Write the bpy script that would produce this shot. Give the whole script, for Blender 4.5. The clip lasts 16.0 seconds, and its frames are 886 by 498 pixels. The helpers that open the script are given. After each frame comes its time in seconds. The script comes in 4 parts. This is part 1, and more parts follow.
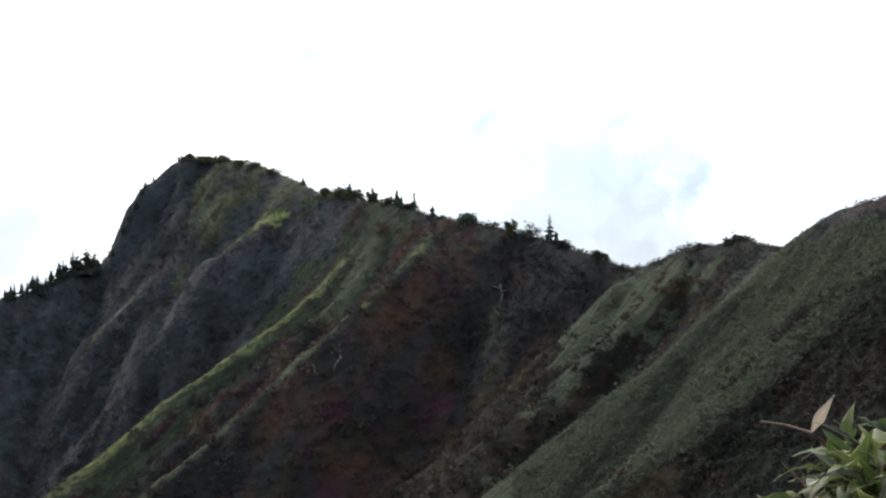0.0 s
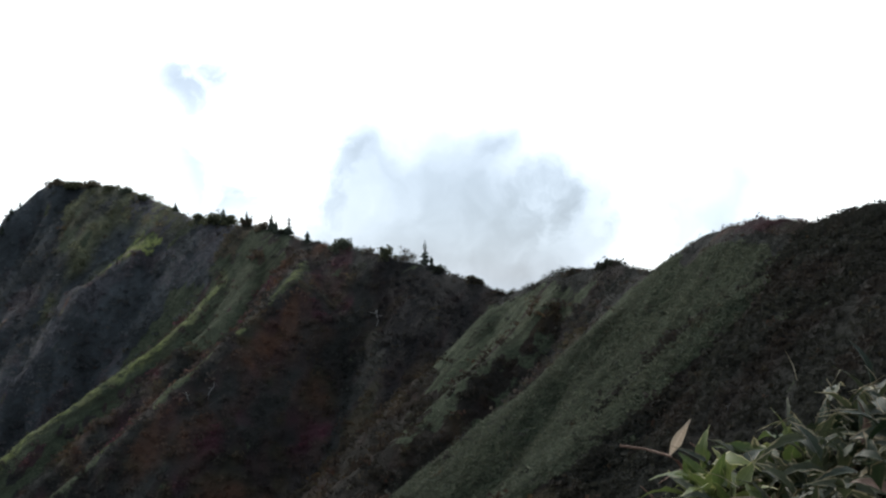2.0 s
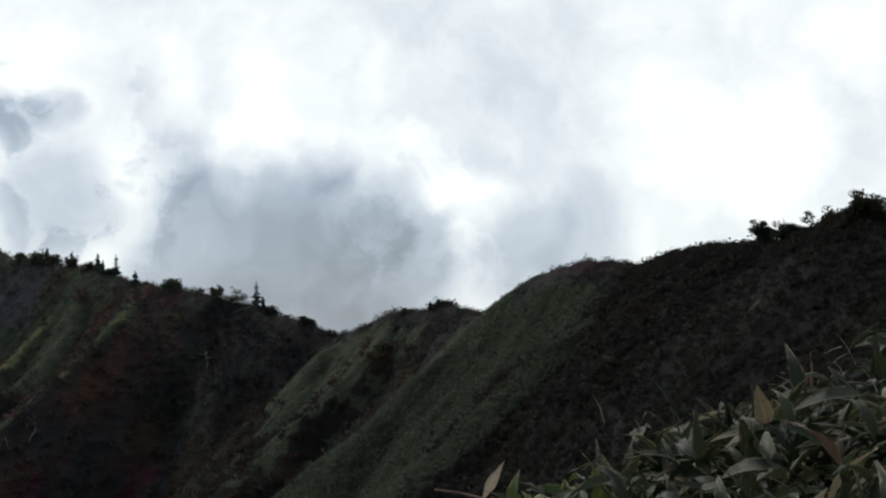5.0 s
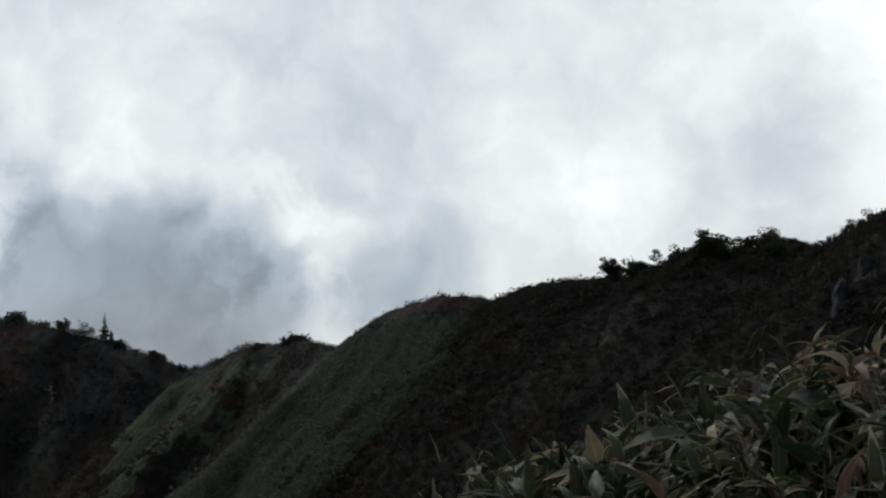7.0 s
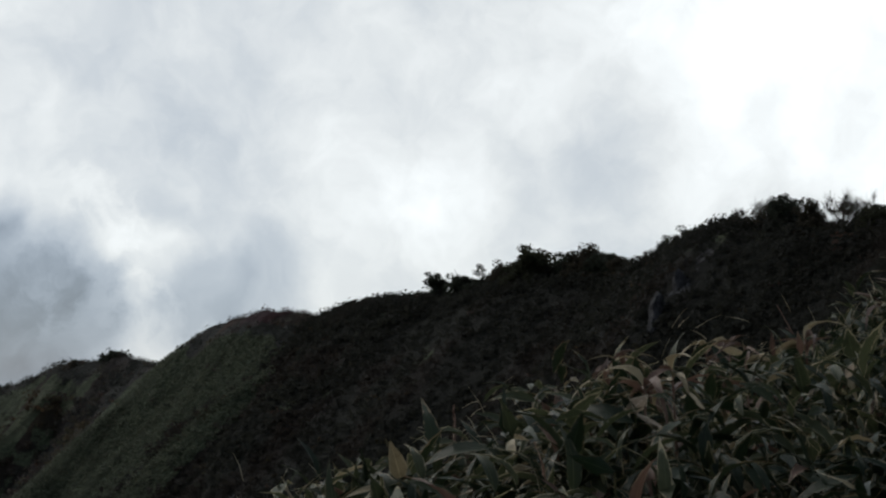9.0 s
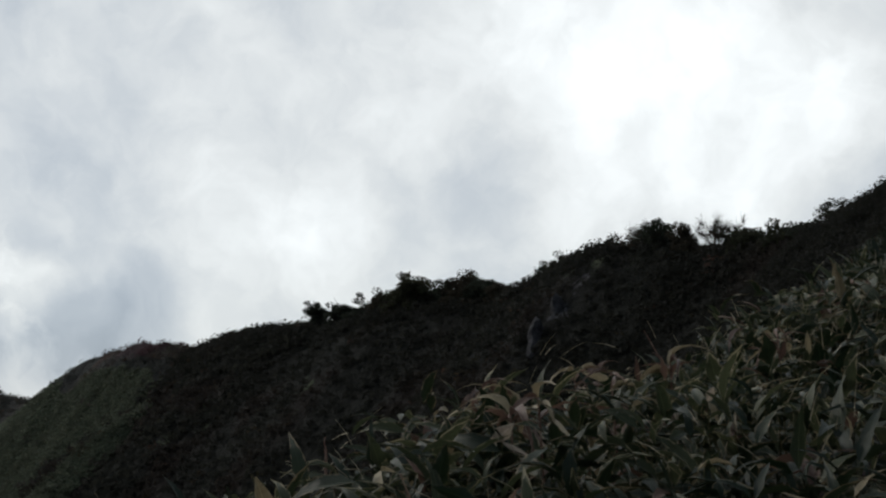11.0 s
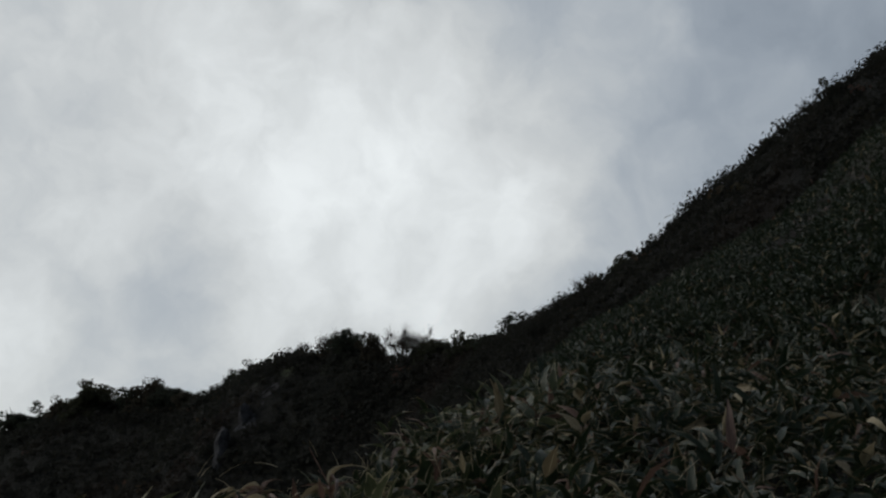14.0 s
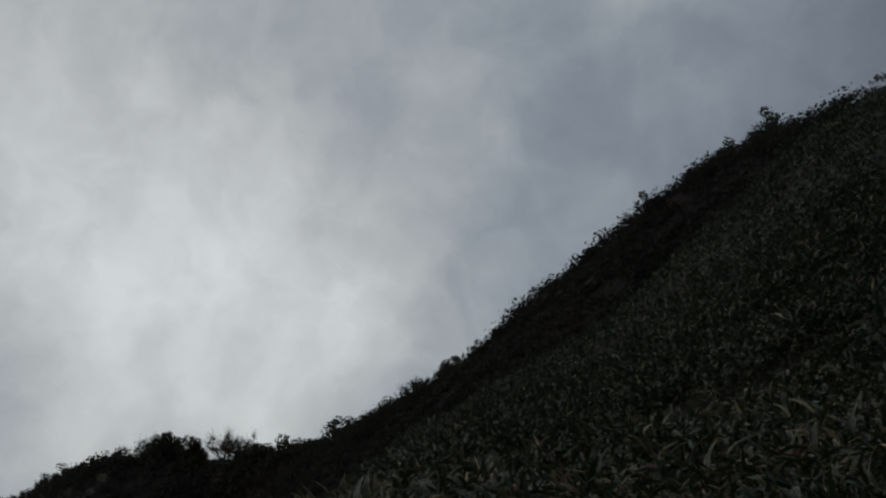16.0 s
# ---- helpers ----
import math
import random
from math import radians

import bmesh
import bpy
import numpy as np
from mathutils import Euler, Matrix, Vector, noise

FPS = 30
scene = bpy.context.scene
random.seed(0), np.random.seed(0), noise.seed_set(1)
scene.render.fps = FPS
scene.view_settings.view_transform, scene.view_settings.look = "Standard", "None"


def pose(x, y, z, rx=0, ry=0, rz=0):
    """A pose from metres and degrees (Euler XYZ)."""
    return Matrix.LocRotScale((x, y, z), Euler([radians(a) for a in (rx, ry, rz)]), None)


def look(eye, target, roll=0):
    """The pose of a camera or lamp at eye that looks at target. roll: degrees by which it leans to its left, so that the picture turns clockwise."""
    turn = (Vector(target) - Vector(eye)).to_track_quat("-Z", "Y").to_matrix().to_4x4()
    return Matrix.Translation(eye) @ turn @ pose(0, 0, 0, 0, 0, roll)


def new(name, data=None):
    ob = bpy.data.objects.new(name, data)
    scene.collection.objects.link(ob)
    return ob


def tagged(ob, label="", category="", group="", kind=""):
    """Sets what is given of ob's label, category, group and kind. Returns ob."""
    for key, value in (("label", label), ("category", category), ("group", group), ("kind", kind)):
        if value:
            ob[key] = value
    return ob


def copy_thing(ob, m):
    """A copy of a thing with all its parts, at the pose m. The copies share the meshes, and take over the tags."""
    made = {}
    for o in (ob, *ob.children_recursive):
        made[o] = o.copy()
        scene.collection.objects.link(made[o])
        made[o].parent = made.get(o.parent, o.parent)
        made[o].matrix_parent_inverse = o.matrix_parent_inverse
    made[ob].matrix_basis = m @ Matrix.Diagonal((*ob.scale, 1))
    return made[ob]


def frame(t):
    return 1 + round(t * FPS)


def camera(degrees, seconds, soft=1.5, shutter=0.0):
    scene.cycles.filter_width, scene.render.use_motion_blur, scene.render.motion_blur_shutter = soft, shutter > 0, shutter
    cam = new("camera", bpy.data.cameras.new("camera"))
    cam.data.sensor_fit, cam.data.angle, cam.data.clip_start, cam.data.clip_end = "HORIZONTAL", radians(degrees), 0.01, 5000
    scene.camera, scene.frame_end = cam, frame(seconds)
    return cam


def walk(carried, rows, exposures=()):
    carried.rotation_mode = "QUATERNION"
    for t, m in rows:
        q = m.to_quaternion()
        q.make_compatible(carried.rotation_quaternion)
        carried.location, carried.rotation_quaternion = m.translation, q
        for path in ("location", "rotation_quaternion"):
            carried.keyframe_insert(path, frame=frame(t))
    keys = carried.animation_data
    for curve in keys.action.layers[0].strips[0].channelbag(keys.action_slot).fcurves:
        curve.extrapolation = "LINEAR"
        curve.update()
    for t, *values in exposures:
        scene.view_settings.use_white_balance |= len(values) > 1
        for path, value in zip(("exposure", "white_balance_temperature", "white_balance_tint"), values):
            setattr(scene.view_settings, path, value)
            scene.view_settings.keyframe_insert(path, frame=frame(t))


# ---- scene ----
cam = camera(36.75, 16.0, soft=2.35)

# ---- camera: held at arm's length, turning about a standing body ----
ARM = 0.45
TURN = [  # seconds, yaw, pitch, roll
    (0, 0.00, 0.00, 0.00),
    (0.5, -1.63, 0.34, 0.01),
    (1, -2.88, 0.46, 0.23),
    (1.5, -3.97, 0.70, 0.21),
    (2, -5.34, 1.08, 0.33),
    (2.5, -6.33, 1.44, 0.31),
    (3, -7.52, 1.73, 0.33),
    (3.5, -8.96, 2.08, 0.55),
    (6, -15.15, 3.69, -0.01),
    (6.5, -16.84, 4.29, -0.09),
    (7, -18.77, 4.24, 0.20),
    (7.5, -21.05, 4.33, 0.95),
    (8, -22.68, 4.37, 0.98),
    (8.5, -24.24, 4.74, 0.88),
    (9, -26.24, 4.81, 0.66),
    (11.5, -33.47, 6.50, 2.12),
    (12, -36.18, 7.16, 2.11),
    (12.5, -37.84, 7.79, 2.39),
    (13, -40.11, 8.49, 1.96),
    (13.5, -42.71, 9.50, 2.12),
    (14, -44.53, 10.03, 2.56),
    (14.5, -46.36, 11.03, 2.94),
    (15, -48.36, 12.47, 2.98),
    (15.5, -50.47, 13.44, 2.96),
    (16, -51.96, 14.10, 2.98),
]


def held(yaw, pitch, roll):
    m = pose(0, 0, 0, 90 + pitch, roll, yaw)
    return Matrix.Translation(m.to_3x3() @ Vector((0, 0, -ARM))) @ m


walk(cam, [(t, held(a, b, c)) for t, a, b, c in TURN],
     exposures=[(0.0, 1.56), (1.5, 1.23), (2.5, 0.96), (3.5, 0.62), (6.0, 0.1), (7.0, 0.0), (9.0, 0.0), (11.5, -0.1), (12.5, -0.22), (14.0, -0.44), (15.0, -0.5), (16.0, -0.82)])

# ---- world: broken cloud, bright ahead, heavy grey behind ----
SUN_BEARING, SUN_HEIGHT = -22.0, 38.0


def heading(bearing, height):
    b, e = radians(bearing), radians(height)
    return Vector((math.sin(b) * math.cos(e), math.cos(b) * math.cos(e), math.sin(e)))


class Nodes:
    """Short hand for node trees."""

    def __init__(self, tree):
        self.tree = tree
        tree.nodes.clear()

    def add(self, kind, **sockets):
        node = self.tree.nodes.new(kind)
        return node

    def put(self, socket, value):
        if isinstance(value, bpy.types.NodeSocket):
            self.tree.links.new(value, socket)
        elif value is not None:
            socket.default_value = value

    def math(self, op, a, b=None, c=None, clamp=False):
        n = self.add("ShaderNodeMath")
        n.operation, n.use_clamp = op, clamp
        for i, v in enumerate((a, b, c)):
            self.put(n.inputs[i], v)
        return n.outputs[0]

    def ramp(self, x, lo, hi, a=0.0, b=1.0, smooth=True):
        n = self.add("ShaderNodeMapRange")
        n.interpolation_type = "SMOOTHSTEP" if smooth else "LINEAR"
        for i, v in enumerate((x, lo, hi, a, b)):
            self.put(n.inputs[i], v)
        return n.outputs[0]

    def mix(self, f, a, b, kind="MIX"):
        n = self.add("ShaderNodeMix")
        n.data_type, n.blend_type = "RGBA", kind
        self.put(n.inputs[0], f)
        self.put(n.inputs[6], (*a, 1) if isinstance(a, tuple) else a)
        self.put(n.inputs[7], (*b, 1) if isinstance(b, tuple) else b)
        return n.outputs[2]

    def vec(self, op, a, b=None):
        n = self.add("ShaderNodeVectorMath")
        n.operation = op
        self.put(n.inputs[0], a)
        self.put(n.inputs[1], b)
        return n.outputs["Value"] if op == "DOT_PRODUCT" else n.outputs[0]

    def noise(self, vector, scale, detail=4.0, rough=0.55, colour=False):
        n = self.add("ShaderNodeTexNoise")
        self.put(n.inputs["Vector"], vector)
        n.inputs["Scale"].default_value, n.inputs["Detail"].default_value = scale, detail
        n.inputs["Roughness"].default_value = rough
        return n.outputs["Color" if colour else "Fac"]


def make_world():
    world = bpy.data.worlds.new("cloudy_sky")
    scene.world = world
    world.use_nodes = True
    k = Nodes(world.node_tree)
    way = k.add("ShaderNodeTexCoord").outputs["Generated"]
    # billows: the view direction is warped, so that all cloud edges curl
    warp = k.vec("SUBTRACT", k.noise(way, 16.0, 6.0, 0.56, True), (0.5, 0.5, 0.5))
    n = k.add("ShaderNodeVectorMath")
    n.operation = "SCALE"
    k.put(n.inputs[0], warp)
    n.inputs["Scale"].default_value = 0.05
    slow = k.add("ShaderNodeVectorMath")
    slow.operation = "SCALE"
    k.put(slow.inputs[0], k.vec("SUBTRACT", k.noise(way, 9.0, 3.0, 0.5, True), (0.5, 0.5, 0.5)))
    slow.inputs["Scale"].default_value = 0.06
    curled = k.vec("NORMALIZE", k.vec("ADD", k.vec("ADD", way, slow.outputs[0]), n.outputs[0]))

    def patch(bearing, height, inner, outer, vector=curled):
        d = k.vec("DOT_PRODUCT", vector, tuple(heading(bearing, height)))
        return k.ramp(d, math.cos(radians(outer)), math.cos(radians(inner)))

    glow = patch(0, 24, 40, 68)                      # thin bright cloud ahead
    lum = k.math("MULTIPLY_ADD", glow, 0.45, k.math("MULTIPLY_ADD", patch(0, 24, 62, 95), 0.095, 0.23))  # heavy cloud behind
    soft = k.noise(curled, 5.0, 5.0, 0.55)
    lum = k.math("MULTIPLY", lum, k.ramp(soft, 0.3, 0.7, 0.89, 1.12))
    # single clouds: bearing, height, solid and outer radius (degrees), lighter or darker
    for b, e, r0, r1, gain in ((15.7, 3.0, 0.4, 2.6, -0.20), (18.8, 3.4, 0.4, 2.8, -0.17), (26.2, 7.2, 0.8, 3.6, 0.12), (13.8, 4.8, 0.3, 2.1, 0.15), (6.3, 8.6, 0.5, 2.4, 0.06),
                               (3.9, 7.3, 0.3, 1.6, 0.07), (20.6, 9.4, 0.4, 2.0, 0.06), (34.2, 9.6, 1.0, 4.2, -0.12), (14.3, 11.8, 1.5, 5.0, -0.06), (22.0, 15.0, 2.0, 6.0, -0.06),
                               (1.5, 6.6, 0.5, 2.2, -0.16), (8.2, 6.4, 0.3, 1.6, -0.12), (-5.2, 8.0, 0.2, 1.5, -0.30), (-3.4, 8.3, 0.1, 1.2, -0.24), (-8.3, 11.0, 0.4, 2.4, -0.18),
                               (-3.4, 4.6, 0.4, 3.0, -0.30), (-17.8, 0.0, 0.6, 3.4, -0.42), (45.0, 11.0, 2.0, 6.0, 0.22), (43.0, 16.5, 1.0, 4.8, 0.08), (37.0, 13.2, 1.2, 4.6, 0.07),
                               (56.0, 11.5, 2.0, 6.2, -0.06), (47.0, 25.0, 2.0, 8.0, -0.15), (55.0, 20.5, 2.5, 8.0, -0.11), (66.0, 22.5, 2.0, 7.0, 0.08), (38.5, 9.5, 1.5, 5.0, 0.07), (36.0, 27.0, 2.0, 8.0, -0.10), (45.0, 14.0, 6.0, 18.0, 0.07), (29.0, 15.5, 5.0, 15.0, 0.11),
                               (-6.0, 16.0, 2.0, 22.0, 0.04)):
        lum = k.math("MULTIPLY_ADD", patch(b, e, r0, r1), gain, lum)
    bank = k.math("MAXIMUM", k.math("MAXIMUM", patch(3.0, 2.0, 2.2, 5.2), patch(9.0, 1.4, 2.4, 5.2)), patch(6.0, 2.6, 2.5, 5.4))
    lum = k.math("MULTIPLY_ADD", bank, -0.45, lum)   # one long grey-blue bank over the col
    heads = k.math("MULTIPLY", k.ramp(k.noise(curled, 9.0, 7.0, 0.6), 0.47, 0.57), patch(13.5, 4.6, 2.5, 7.0))
    lum = k.math("MULTIPLY_ADD", heads, 0.12, lum)   # lit cloud heads beside it
    heads = k.math("MULTIPLY", k.ramp(k.noise(curled, 13.0, 7.0, 0.6), 0.5, 0.58), patch(-4.0, 6.0, 3.0, 7.0))
    lum = k.math("MULTIPLY_ADD", heads, -0.16, lum)  # small grey rags
    billow = k.noise(curled, 12.0, 4.0, 0.5)
    lum = k.math("MULTIPLY", lum, k.ramp(billow, 0.36, 0.64, 0.93, 1.06))
    wisps = k.noise(curled, 22.0, 4.0, 0.6)
    lum = k.math("MULTIPLY", lum, k.ramp(wisps, 0.3, 0.7, 0.94, 1.05))
    shade = k.mix(k.ramp(lum, 0.30, 0.92), (0.815, 0.958, 1.135), (0.955, 0.996, 1.005))
    cloud = k.vec("SCALE", shade)
    cloud_node = cloud.node
    k.put(cloud_node.inputs["Scale"], lum)
    sky = k.add("ShaderNodeTexSky")
    sky.sky_type = "NISHITA"
    sky.sun_disc = False
    sky.sun_elevation, sky.sun_rotation = radians(SUN_HEIGHT), radians(SUN_BEARING)
    sky.altitude = 1500
    clear = k.add("ShaderNodeBackground")
    k.put(clear.inputs[0], sky.outputs[0])
    clear.inputs[1].default_value = 0.08
    cover = k.add("ShaderNodeBackground")
    k.put(cover.inputs[0], cloud)
    cover.inputs[1].default_value = 1.0
    both = k.add("ShaderNodeMixShader")
    both.inputs[0].default_value = 0.93
    k.put(both.inputs[1], clear.outputs[0])
    k.put(both.inputs[2], cover.outputs[0])
    out = k.add("ShaderNodeOutputWorld")
    k.put(out.inputs[0], both.outputs[0])


make_world()
sun = new("sun", bpy.data.lights.new("sun", "SUN"))
sun.data.energy, sun.data.angle, sun.data.color = 1.0, radians(12), (1.0, 0.95, 0.87)
sun.matrix_basis = look(heading(SUN_BEARING, SUN_HEIGHT) * 50, (0, 0, 0))


# ---- materials ----
def material(name, build):
    m = bpy.data.materials.new(name)
    m.use_nodes = True
    k = Nodes(m.node_tree)
    bsdf = k.add("ShaderNodeBsdfPrincipled")
    out = k.add("ShaderNodeOutputMaterial")
    k.put(out.inputs[0], bsdf.outputs[0])
    build(k, bsdf, out)
    return m


def attribute(k, name, socket="Color"):
    n = k.add("ShaderNodeAttribute")
    n.attribute_name = name
    return n.outputs[socket]


def bump(k, bsdf, height, strength, distance):
    n = k.add("ShaderNodeBump")
    n.inputs["Strength"].default_value, n.inputs["Distance"].default_value = strength, distance
    k.put(n.inputs["Height"], height)
    k.put(bsdf.inputs["Normal"], n.outputs[0])


def ground_look(k, bsdf, out):
    where = k.add("ShaderNodeNewGeometry").outputs["Position"]
    parts = k.add("ShaderNodeSeparateColor")
    k.put(parts.inputs[0], attribute(k, "cover"))
    grass, red, rock = parts.outputs
    dry = attribute(k, "cover", "Alpha")
    big, mid, fine = k.noise(where, 0.045, 5.0), k.noise(where, 0.33, 6.0, 0.65), k.noise(where, 1.6, 6.0, 0.7)
    twigs = attribute(k, "wood")
    wood = k.mix(k.ramp(mid, 0.35, 0.65, 0.35, 0.0), twigs, (0.016, 0.015, 0.013))
    wood = k.mix(k.ramp(fine, 0.45, 0.7, 0.0, 0.2), wood, (0.030, 0.029, 0.030))
    blade = k.mix(k.ramp(mid, 0.3, 0.7), (0.031, 0.039, 0.026), (0.065, 0.076, 0.047))
    blade = k.mix(k.ramp(fine, 0.42, 0.66), blade, (0.082, 0.100, 0.062))
    blade = k.mix(k.ramp(big, 0.52, 0.7, 0.0, 0.5), blade, (0.062, 0.060, 0.032))
    blade = k.mix(k.math("MULTIPLY", dry, k.ramp(mid, 0.36, 0.58)), blade, k.mix(red, (0.20, 0.23, 0.075), (0.17, 0.145, 0.115)))
    stone = k.mix(k.ramp(fine, 0.35, 0.7), (0.044, 0.045, 0.050), (0.122, 0.118, 0.124))
    # streaks down the fall line
    flow = k.add("ShaderNodeCombineXYZ")
    k.put(flow.inputs[0], k.math("MULTIPLY", k.vec("DOT_PRODUCT", where, (-0.85, -0.5, 0.0)), 0.10))
    k.put(flow.inputs[1], k.vec("DOT_PRODUCT", where, (0.5, -0.85, 0.0)))
    streak = k.noise(flow.outputs[0], 0.42, 5.0, 0.6)
    blade = k.mix(k.ramp(streak, 0.55, 0.38, 0.0, 0.75), blade, (0.030, 0.036, 0.022))
    crag = k.add("ShaderNodeMapping")
    crag.inputs["Scale"].default_value = (0.3, 0.3, 0.05)
    k.put(crag.inputs["Vector"], where)
    crack = k.noise(crag.outputs[0], 1.0, 6.0, 0.7)
    stone = k.mix(k.ramp(crack, 0.55, 0.4, 0.0, 0.85), stone, (0.018, 0.017, 0.018))
    edge = k.ramp(k.math("ADD", grass, k.math("MULTIPLY_ADD", mid, 0.7, -0.35)), 0.42, 0.58)
    look_ = k.mix(edge, wood, blade)
    look_ = k.mix(k.ramp(k.math("ADD", rock, k.math("MULTIPLY_ADD", crack, 2.0, -1.0)), 0.45, 0.62), look_, stone)
    k.put(bsdf.inputs["Base Color"], look_)
    bsdf.inputs["Roughness"].default_value = 0.95
    bsdf.inputs["Specular IOR Level"].default_value = 0.1
    bump(k, bsdf, k.math("ADD", k.math("ADD", mid, k.math("MULTIPLY", fine, 0.5)), k.math("ADD", streak, crack)), 0.9, 1.4)


def tint_look(k, bsdf, out):
    where = k.add("ShaderNodeNewGeometry")
    grain = k.noise(where.outputs["Position"], 2.2, 4.0)
    c = k.mix(k.ramp(grain, 0.3, 0.7, 0.0, 0.4), attribute(k, "tint"), (0.03, 0.027, 0.018))
    k.put(bsdf.inputs["Base Color"], c)
    bsdf.inputs["Roughness"].default_value = 0.8
    bsdf.inputs["Specular IOR Level"].default_value = 0.15
    thin = k.add("ShaderNodeBsdfTranslucent")
    k.put(thin.inputs[0], c)
    m = k.add("ShaderNodeMixShader")
    m.inputs[0].default_value = 0.5
    k.put(m.inputs[1], bsdf.outputs[0])
    k.put(m.inputs[2], thin.outputs[0])
    k.put(out.inputs[0], m.outputs[0])


def leaf_look(fresh, worn, margin, through_light=0.25):
    """A broad leaf: midrib, pale withered margin, blotches, thin enough to let light through."""

    def build(k, bsdf, out):
        uv = k.add("ShaderNodeUVMap").outputs[0]
        xy = k.add("ShaderNodeSeparateXYZ")
        k.put(xy.inputs[0], uv)
        rnd = k.add("ShaderNodeNewGeometry").outputs["Random Per Island"]
        one = k.add("ShaderNodeObjectInfo").outputs["Random"]
        vary = k.math("FRACT", k.math("ADD", rnd, one))
        across = k.math("ABSOLUTE", k.math("SUBTRACT", xy.outputs[0], 0.5))
        where = k.add("ShaderNodeNewGeometry").outputs["Position"]
        blotch = k.noise(where, 40.0, 4.0)
        c = k.mix(vary, fresh, worn)
        c = k.mix(k.ramp(blotch, 0.45, 0.75, 0.0, 0.5), c, tuple(v * 0.6 for v in fresh))
        c = k.mix(k.ramp(across, 0.05, 0.0, 0.0, 0.5), c, tuple(min(1, v * 1.8) for v in worn))
        tipped = k.math("MULTIPLY", k.ramp(xy.outputs[1], 0.55, 1.0), k.ramp(vary, 0.2, 0.9, 0.0, 0.35))
        ragged = k.math("ADD", k.math("MULTIPLY_ADD", blotch, 0.7, -0.35), tipped)
        rim = k.ramp(k.math("ADD", across, ragged), 0.43, 0.51)
        c = k.mix(k.math("MULTIPLY", rim, k.ramp(vary, 0.1, 0.7, 0.25, 1.0)), c, margin)
        k.put(bsdf.inputs["Base Color"], c)
        bsdf.inputs["Roughness"].default_value = 0.46
        bsdf.inputs["Specular IOR Level"].default_value = 0.32
        ribs = k.math("SINE", k.math("MULTIPLY", xy.outputs[0], 75.0))
        bump(k, bsdf, k.math("ADD", k.math("MULTIPLY", ribs, 0.3), blotch), 0.35, 0.004)
        thin = k.add("ShaderNodeBsdfTranslucent")
        k.put(thin.inputs[0], c)
        m = k.add("ShaderNodeMixShader")
        m.inputs[0].default_value = through_light
        k.put(m.inputs[1], bsdf.outputs[0])
        k.put(m.inputs[2], thin.outputs[0])
        k.put(out.inputs[0], m.outputs[0])

    return build


def plain_look(a, b, scale, rough=0.8, relief=0.003):
    def build(k, bsdf, out):
        where = k.add("ShaderNodeNewGeometry").outputs["Position"]
        n = k.noise(where, scale, 5.0, 0.65)
        k.put(bsdf.inputs["Base Color"], k.mix(k.ramp(n, 0.3, 0.7), a, b))
        bsdf.inputs["Roughness"].default_value = rough
        bsdf.inputs["Specular IOR Level"].default_value = 0.2
        bump(k, bsdf, n, 0.7, relief)

    return build


MAT_GROUND = material("hillside", ground_look)
MAT_TINT = material("leafage", tint_look)
# one leaf in a shaded and a lit copy, light put into the colour
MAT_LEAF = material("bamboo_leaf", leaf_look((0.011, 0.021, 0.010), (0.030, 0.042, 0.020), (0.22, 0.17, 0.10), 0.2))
MAT_LIT_LEAF = material("lit_bamboo_leaf", leaf_look((0.034, 0.045, 0.023), (0.078, 0.086, 0.044), (0.32, 0.28, 0.17), 0.3))
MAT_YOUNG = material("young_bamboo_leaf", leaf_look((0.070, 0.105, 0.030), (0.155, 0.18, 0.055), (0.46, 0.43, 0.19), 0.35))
MAT_DRY = material("withered_leaf", leaf_look((0.18, 0.14, 0.080), (0.36, 0.30, 0.185), (0.44, 0.37, 0.25)))
MAT_PALE = material("bleached_leaf", leaf_look((0.38, 0.29, 0.21), (0.55, 0.45, 0.35), (0.60, 0.50, 0.38), 0.35))
MAT_RUST = material("rusty_leaf", leaf_look((0.095, 0.058, 0.045), (0.19, 0.115, 0.085), (0.28, 0.20, 0.14)))
MAT_CULM = material("culm", plain_look((0.045, 0.050, 0.022), (0.10, 0.085, 0.040), 30.0, 0.5))
MAT_TWIG = material("dead_stem", plain_look((0.13, 0.060, 0.045), (0.30, 0.20, 0.15), 35.0, 0.7))
MAT_BARK = material("bark", plain_look((0.022, 0.018, 0.014), (0.055, 0.045, 0.035), 3.0, 0.9, 0.03))
MAT_BLEACHED = material("bleached_wood", plain_look((0.18, 0.175, 0.17), (0.36, 0.35, 0.34), 3.0, 0.85, 0.02))
MAT_ROCK = material("rock", plain_look((0.022, 0.022, 0.023), (0.070, 0.068, 0.072), 1.3, 0.9, 0.5))
MAT_NEEDLE = material("needles", plain_look((0.022, 0.030, 0.022), (0.048, 0.060, 0.040), 1.5, 0.8, 0.05))
MAT_STRAW = material("straw", plain_look((0.22, 0.17, 0.10), (0.46, 0.40, 0.28), 25.0, 0.6))


# ---- lie of the land ----
def hashed(ix, iy, seed):
    h = (ix.astype(np.int64) * 374761393 + iy.astype(np.int64) * 668265263 + seed * 1442695041) & 0x7FFFFFFF
    h = ((h ^ (h >> 13)) * 1274126177) & 0x7FFFFFFF
    return ((h ^ (h >> 16)) & 0xFFFF) / 65535.0


